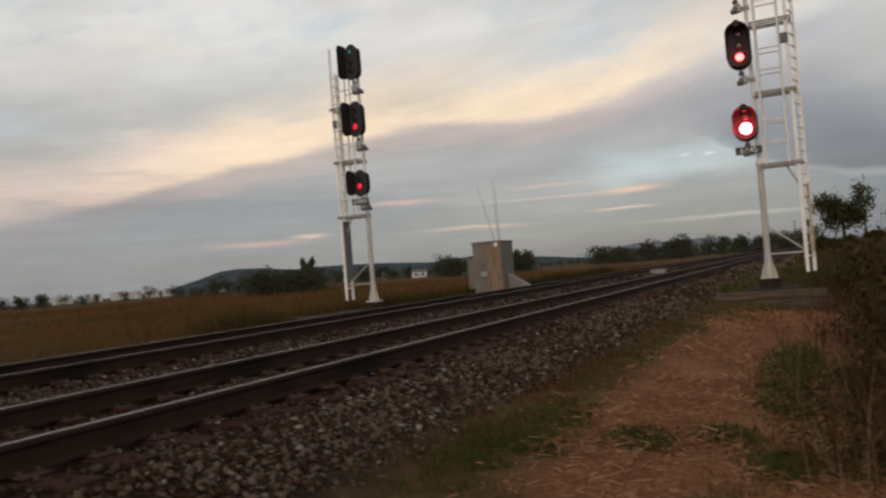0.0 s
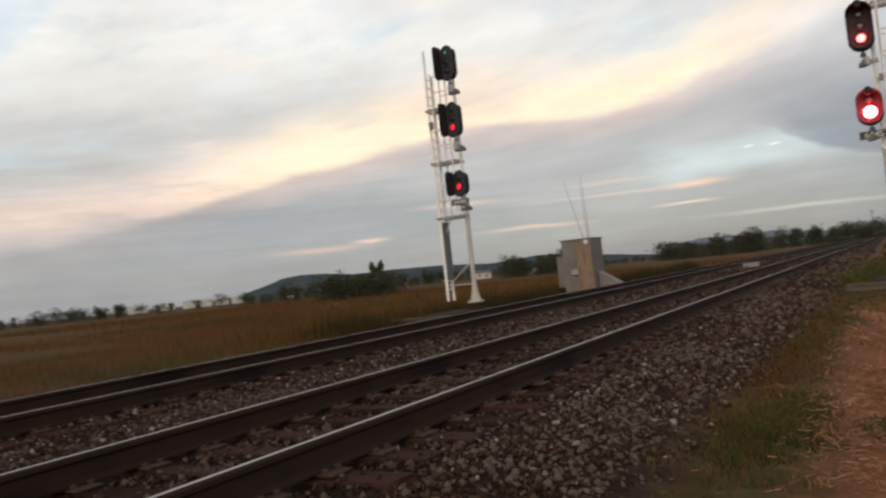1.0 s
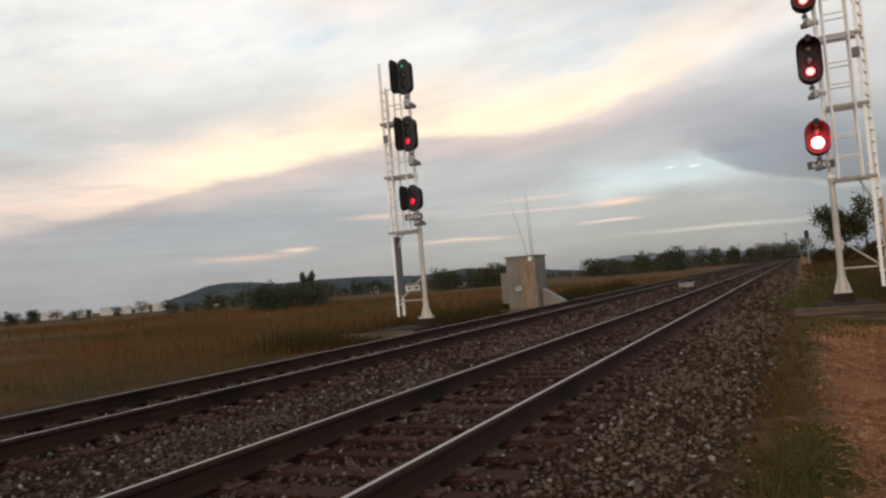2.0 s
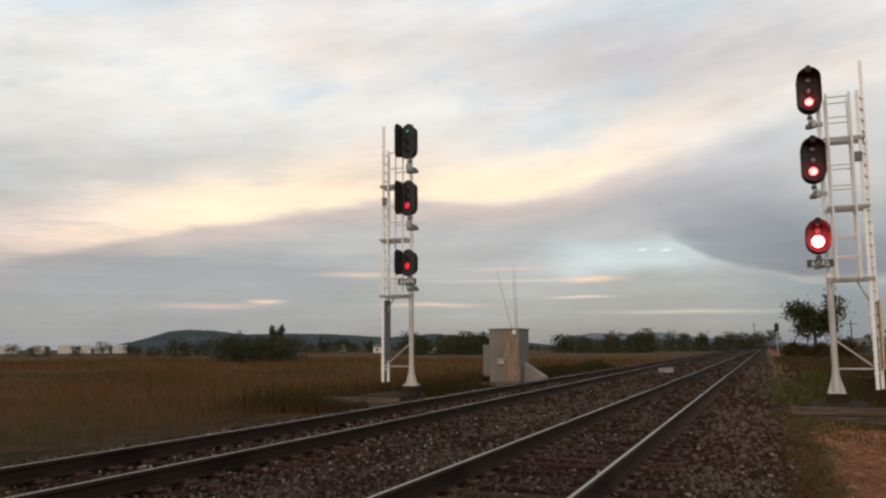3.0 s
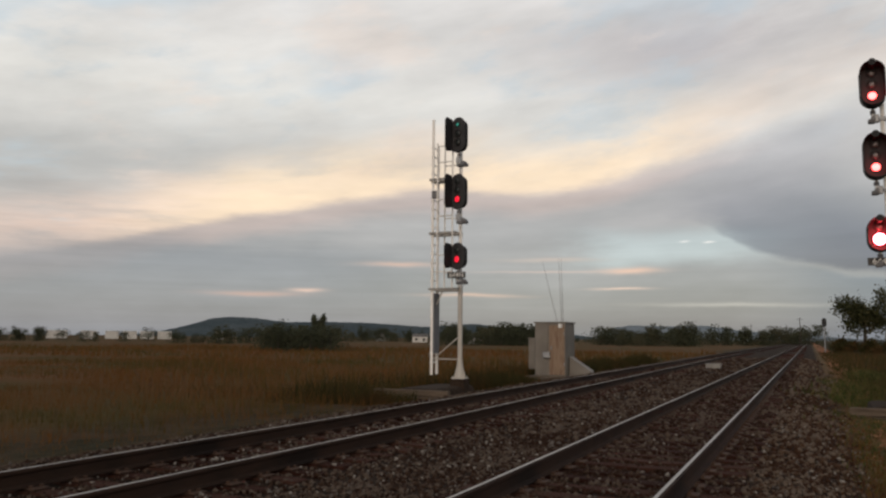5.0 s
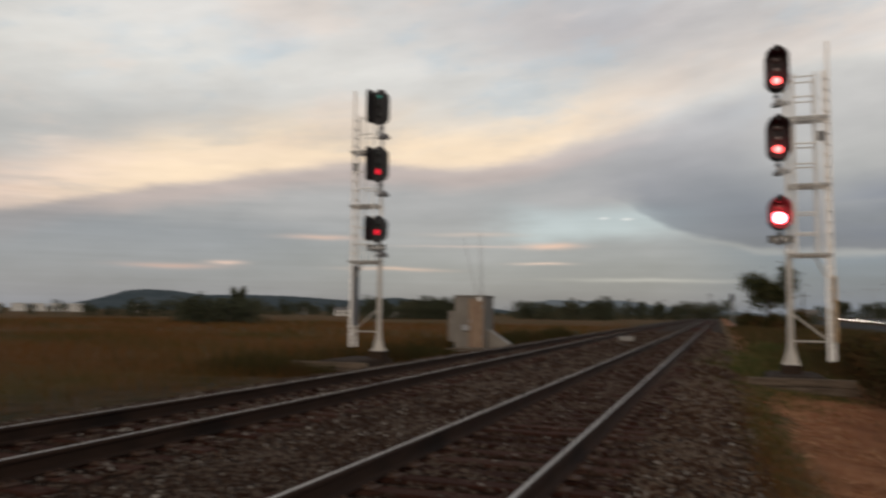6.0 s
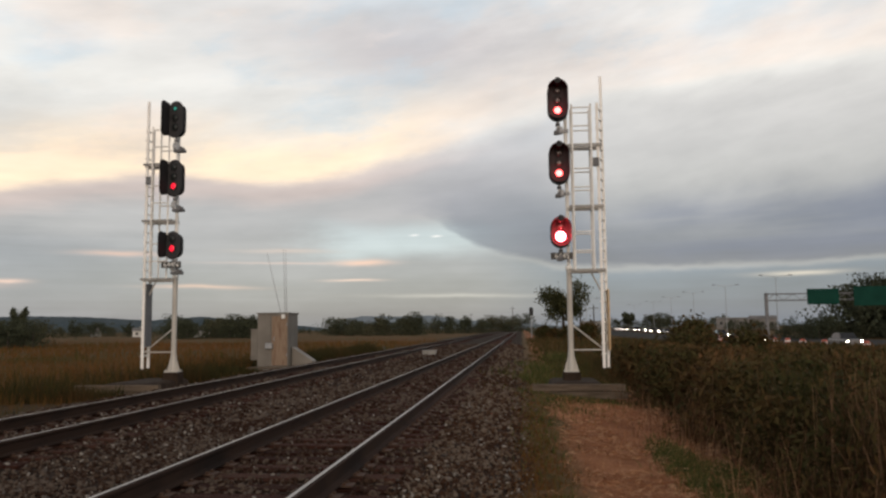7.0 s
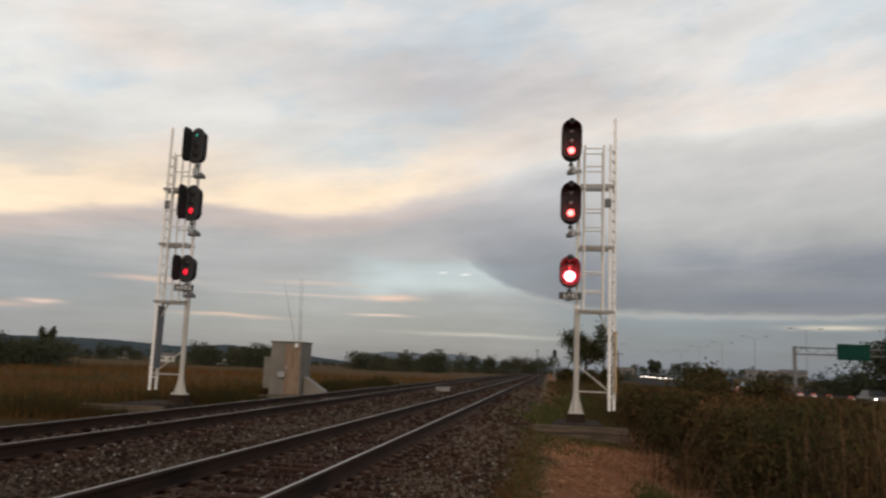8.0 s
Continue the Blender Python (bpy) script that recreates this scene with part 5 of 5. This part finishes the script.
def far_house(name, az, dist, w, d, h, roof_h, label, wall, cat="house"):
    a = radians(az)
    x, y = 2.2 + dist * math.sin(a), -1.7 + dist * math.cos(a)
    hs = new(name)
    hs.location = (x, y, float(ground_z(x, y)))
    hs.rotation_euler = (0, 0, -a)
    tagged(hs, label, cat, "far buildings")
    part("wall", box(BM(), (0, 0, h / 2), (w, d, h)), wall, hs)
    bm = BM()
    v = [bm.verts.new(p) for p in ((-w / 2 - 0.3, -d / 2 - 0.3, h), (w / 2 + 0.3, -d / 2 - 0.3, h), (w / 2 + 0.3, d / 2 + 0.3, h), (-w / 2 - 0.3, d / 2 + 0.3, h), (-w / 2, 0, h + roof_h), (w / 2, 0, h + roof_h))]
    for f in ((0, 1, 5, 4), (2, 3, 4, 5), (0, 4, 3), (1, 2, 5), (3, 2, 1, 0)):
        bm.faces.new([v[k] for k in f])
    part("roof", bm, M_roof if roof_h > 0.6 else wall, hs)
    n = max(2, int(w / 3)) if cat == "house" else 0
    for k in range(n):
        part("window", box(BM(), (-w / 2 + w * (k + 0.5) / n, -d / 2 - 0.03, h * 0.55), (0.9, 0.06, min(1.1, h * 0.4)), 0.01), M_window_dark, hs)
    return hs


for az, w in ((-48.7, 7.0), (-47.3, 6.0), (-46.2, 6.5), (-45.1, 6.5), (-44.0, 6.5), (-50.6, 9.0), (-40.4, 4.0)):
    far_house("white_trailer", az, 420, w, 3.0, 3.6, 0.3, "long white trailer parked beyond the trees", M_wall_white, "trailer")
far_house("farm_house", -26.4, 300, 5.6, 6, 2.1, 1.1, "small white house under dark trees", M_wall_white)
far_house("farm_house", -29.2, 360, 4.0, 6, 2.4, 1.2, "small white house under dark trees", M_wall_white)
far_house("farm_house", -22.6, 240, 5.0, 6, 1.8, 1.2, "pale house with a low roof", M_wall_white)
far_house("farm_house", -21.4, 235, 1.7, 3, 0.9, 1.1, "tiny pale shed before the grove", M_wall_white)
far_house("road_shop", 14.6, 330, 14, 10, 4.0, 0.4, "low grey commercial building beside the highway", M_wall_grey)
far_house("road_shop", 16.3, 300, 9, 8, 3.6, 1.2, "grey low building beside the highway", M_wall_grey)
far_house("road_shop", 5.2, 380, 12, 8, 3.4, 0.4, "low grey building behind the tree", M_wall_grey)


# ---- highway ----
def road_strip(name, x0, x1, label, lift=0.05):
    ys = np.r_[np.linspace(-60, 130, 20), np.linspace(140, 400, 27), 700, 1400]
    V, F = [], []
    for y in ys:
        for x in (x0, x1):
            V.append((x, y, float(ground_z(x, y)) + lift))
    for k in range(len(ys) - 1):
        F.append((2 * k, 2 * k + 1, 2 * k + 3, 2 * k + 2))
    return tagged(soup(name, V, F, M_asphalt), label, "road", kind="structure")


road_strip("road", 23.0, 35.5, "dark asphalt carriageway of a divided highway")
road_strip("road", 40.0, 54.0, "dark asphalt far carriageway of a divided highway")


def car(paint, label):
    c = new("car")
    tagged(c, label, "car", "cars on the highway")
    bm = box(BM(), (0, 0, 0.55), (1.78, 4.4, 0.55), 0.12)
    part("body", bm, paint, c, smooth=False)
    bm = BM()
    lo = [bm.verts.new((sx * 0.82, y, 0.82)) for sx, y in ((-1, -1.0), (1, -1.0), (1, 1.6), (-1, 1.6))]
    hi = [bm.verts.new((sx * 0.66, y, 1.42)) for sx, y in ((-1, -0.3), (1, -0.3), (1, 1.1), (-1, 1.1))]
    bm.faces.new(hi)
    for k in range(4):
        j = (k + 1) % 4
        bm.faces.new((lo[k], lo[j], hi[j], hi[k]))
    part("cabin", bm, M_glass, c, "dark glazed cabin")
    for sx in (-1, 1):
        part("headlight", lens_bm(0.085), M_headlight, c, "lit white headlight", at=(sx * 0.66, -2.21, 0.62))
        for y in (-1.35, 1.35):
            w = part("wheel", rod(BM(), (sx * 0.7, y, 0.32), (sx * 0.9, y, 0.32), 0.32, n=14), M_tyre, c)
            part("rim", rod(BM(), (sx * 0.86, y, 0.32), (sx * 0.91, y, 0.32), 0.19, n=10), M_galv, w)
    return c


first = {}
for k, (az, d) in enumerate(((15.7, 100), (21.2, 88), (13.6, 150), (12.4, 205), (10.1, 190), (9.6, 205), (9.1, 215), (8.7, 232), (8.0, 250), (7.2, 262), (6.7, 280), (25.5, 78))):
    a = radians(az)
    x, y = 2.4 + d * math.sin(a), -1.9 + d * math.cos(a)
    p = pose(x, y, float(ground_z(x, y)) + 0.05)
    kind = k % 3 == 1
    if kind in first:
        copy_thing(first[kind], p)
    else:
        first[kind] = car(M_car_grey if kind else M_car_dark, "dull grey car with lit headlights on the highway" if kind else "dark car with lit headlights on the highway")
        first[kind].matrix_world = p


def drum():
    d = new("traffic_drum")
    tagged(d, "orange and white traffic drum beside the road", "traffic drum", "drums along the road")
    part("base", lathe(BM(), [(0.36, 0), (0.36, 0.07), (0.28, 0.09)], 12), M_tyre, d)
    part("barrel", lathe(BM(), [(0.29, 0.09), (0.27, 0.4), (0.25, 0.75), (0.23, 1.0), (0.12, 1.06)], 14), M_orange, d)
    for z in (0.45, 0.75):
        part("band", lathe(BM(), [(0.275, z), (0.268, z + 0.12)], 14), M_white, d, "white reflective band")
    return d


one = None
for az, d in ((14.6, 96), (15.4, 90), (17.0, 84), (17.8, 80), (18.7, 76), (20.0, 72), (22.4, 66), (24.6, 62), (13.6, 112), (13.0, 125), (26.5, 58)):
    a = radians(az)
    x, y = 2.4 + d * math.sin(a), -1.9 + d * math.cos(a)
    p = pose(x, y, float(ground_z(x, y)) + 0.01)
    if one is None:
        one = drum()
        one.matrix_world = p
    else:
        copy_thing(one, p)


def street_lamp(az, dist, h, arms=2):
    a = radians(az)
    x, y = 2.4 + dist * math.sin(a), -1.9 + dist * math.cos(a)
    s = new("street_lamp")
    s.location = (x, y, float(ground_z(x, y)))
    tagged(s, "tall thin grey highway lamp post", "street lamp", "lamps along the highway")
    part("pole", rod(BM(), (0, 0, 0), (0, 0, h), 0.09, 0.05, 8), M_galv, s)
    for sx in ((-1, 1) if arms == 2 else (1,)):
        arm = part("arm", rod(BM(), (0, 0, h - 0.15), (sx * 2.6, 0, h + 0.25), 0.035, 0.03, 6), M_galv, s)
        part("lamp_head", box(BM(), (sx * 2.9, 0, h + 0.26), (0.8, 0.35, 0.16), 0.03), M_shield, arm)
    return s


for az, d, h in ((17.2, 175, 12.0), (14.0, 215, 12.0), (11.9, 262, 12.0), (10.4, 310, 12.0), (9.2, 370, 12.0), (4.6, 205, 9.0), (7.9, 420, 12.0)):
    street_lamp(az, d, h)


def sign_gantry():
    g = new("sign_gantry")
    a0, y = 36.9, 114.0
    g.location = (a0, y, -1.0)
    tagged(g, "steel gantry with green overhead highway signs", "sign gantry")
    for x in (0.0, 24.0):
        part("post", box(BM(), (x, 0, 3.4), (0.4, 0.4, 6.8), 0.03), M_shield, g)
    for z in (5.75, 6.65):
        part("beam", rod(BM(), (0, 0, z), (24.0, 0, z), 0.09, n=8), M_shield, g)
    bm = BM()
    for k in range(20):
        rod(bm, (1.2 * k, 0, 5.75 + 0.9 * (k % 2)), (1.2 * k + 1.2, 0, 6.65 - 0.9 * (k % 2)), 0.04, n=5)
    part("lattice", bm, M_shield, g)
    for x, w, z, h in ((7.6, 4.3, 6.2, 2.2), (14.4, 5.4, 6.2, 2.7)):
        s = part("road_sign", box(BM(), (x, -0.35, z), (w, 0.08, h), 0.03), M_signgreen, g, "green overhead road sign")
        for k in range(2):
            part("text_bar", box(BM(), (x - 0.1, -0.4, z + h * (0.2 - 0.36 * k)), (w * (0.62 - 0.12 * k), 0.02, h * 0.09)), M_signgreen, s, "faint pale line of writing")
    return g


sign_gantry()


# ---- small distant things by the tracks ----
fs = new("distant_signal")
fs.location = (4.3, 150.0, -0.7)
tagged(fs, "small far signal mast with a black head", "railway signal")
part("mast", rod(BM(), (0, 0, 0), (0, 0, 5.0), 0.09, n=8), M_galv, fs)
part("signal_head", stadium(BM(), 0.75, 1.5, -0.05, 0.15), M_black, fs, at=(0, -0.12, 5.1))
for az, d, h in ((-0.6, 300, 10.0), (-1.4, 340, 8.0), (-3.6, 380, 9.0), (4.3, 120, 5.2), (5.2, 160, 6.5)):
    a = radians(az)
    up = new("utility_pole")
    up.location = (2.2 + d * math.sin(a), -1.7 + d * math.cos(a), -0.8)
    tagged(up, "thin dark wooden utility pole", "utility pole", "poles along the line")
    part("pole", rod(BM(), (0, 0, 0), (0, 0, h), 0.15, 0.1, 7), M_bark, up)
    part("crossarm", box(BM(), (0, 0, h - 0.7), (2.0, 0.1, 0.12), 0.01), M_bark, up)
fl = new("track_lamp")
fl.location = (-1.5, 330.0, -0.3)
tagged(fl, "far bright lamp over the tracks", "lamp")
part("post", rod(BM(), (0, 0, 0), (0, 0, 3.4), 0.12, n=7), M_galv, fl)
part("lamp", lens_bm(0.15), M_headlight, fl, "glaring white lamp", at=(0, -0.1, 3.6))
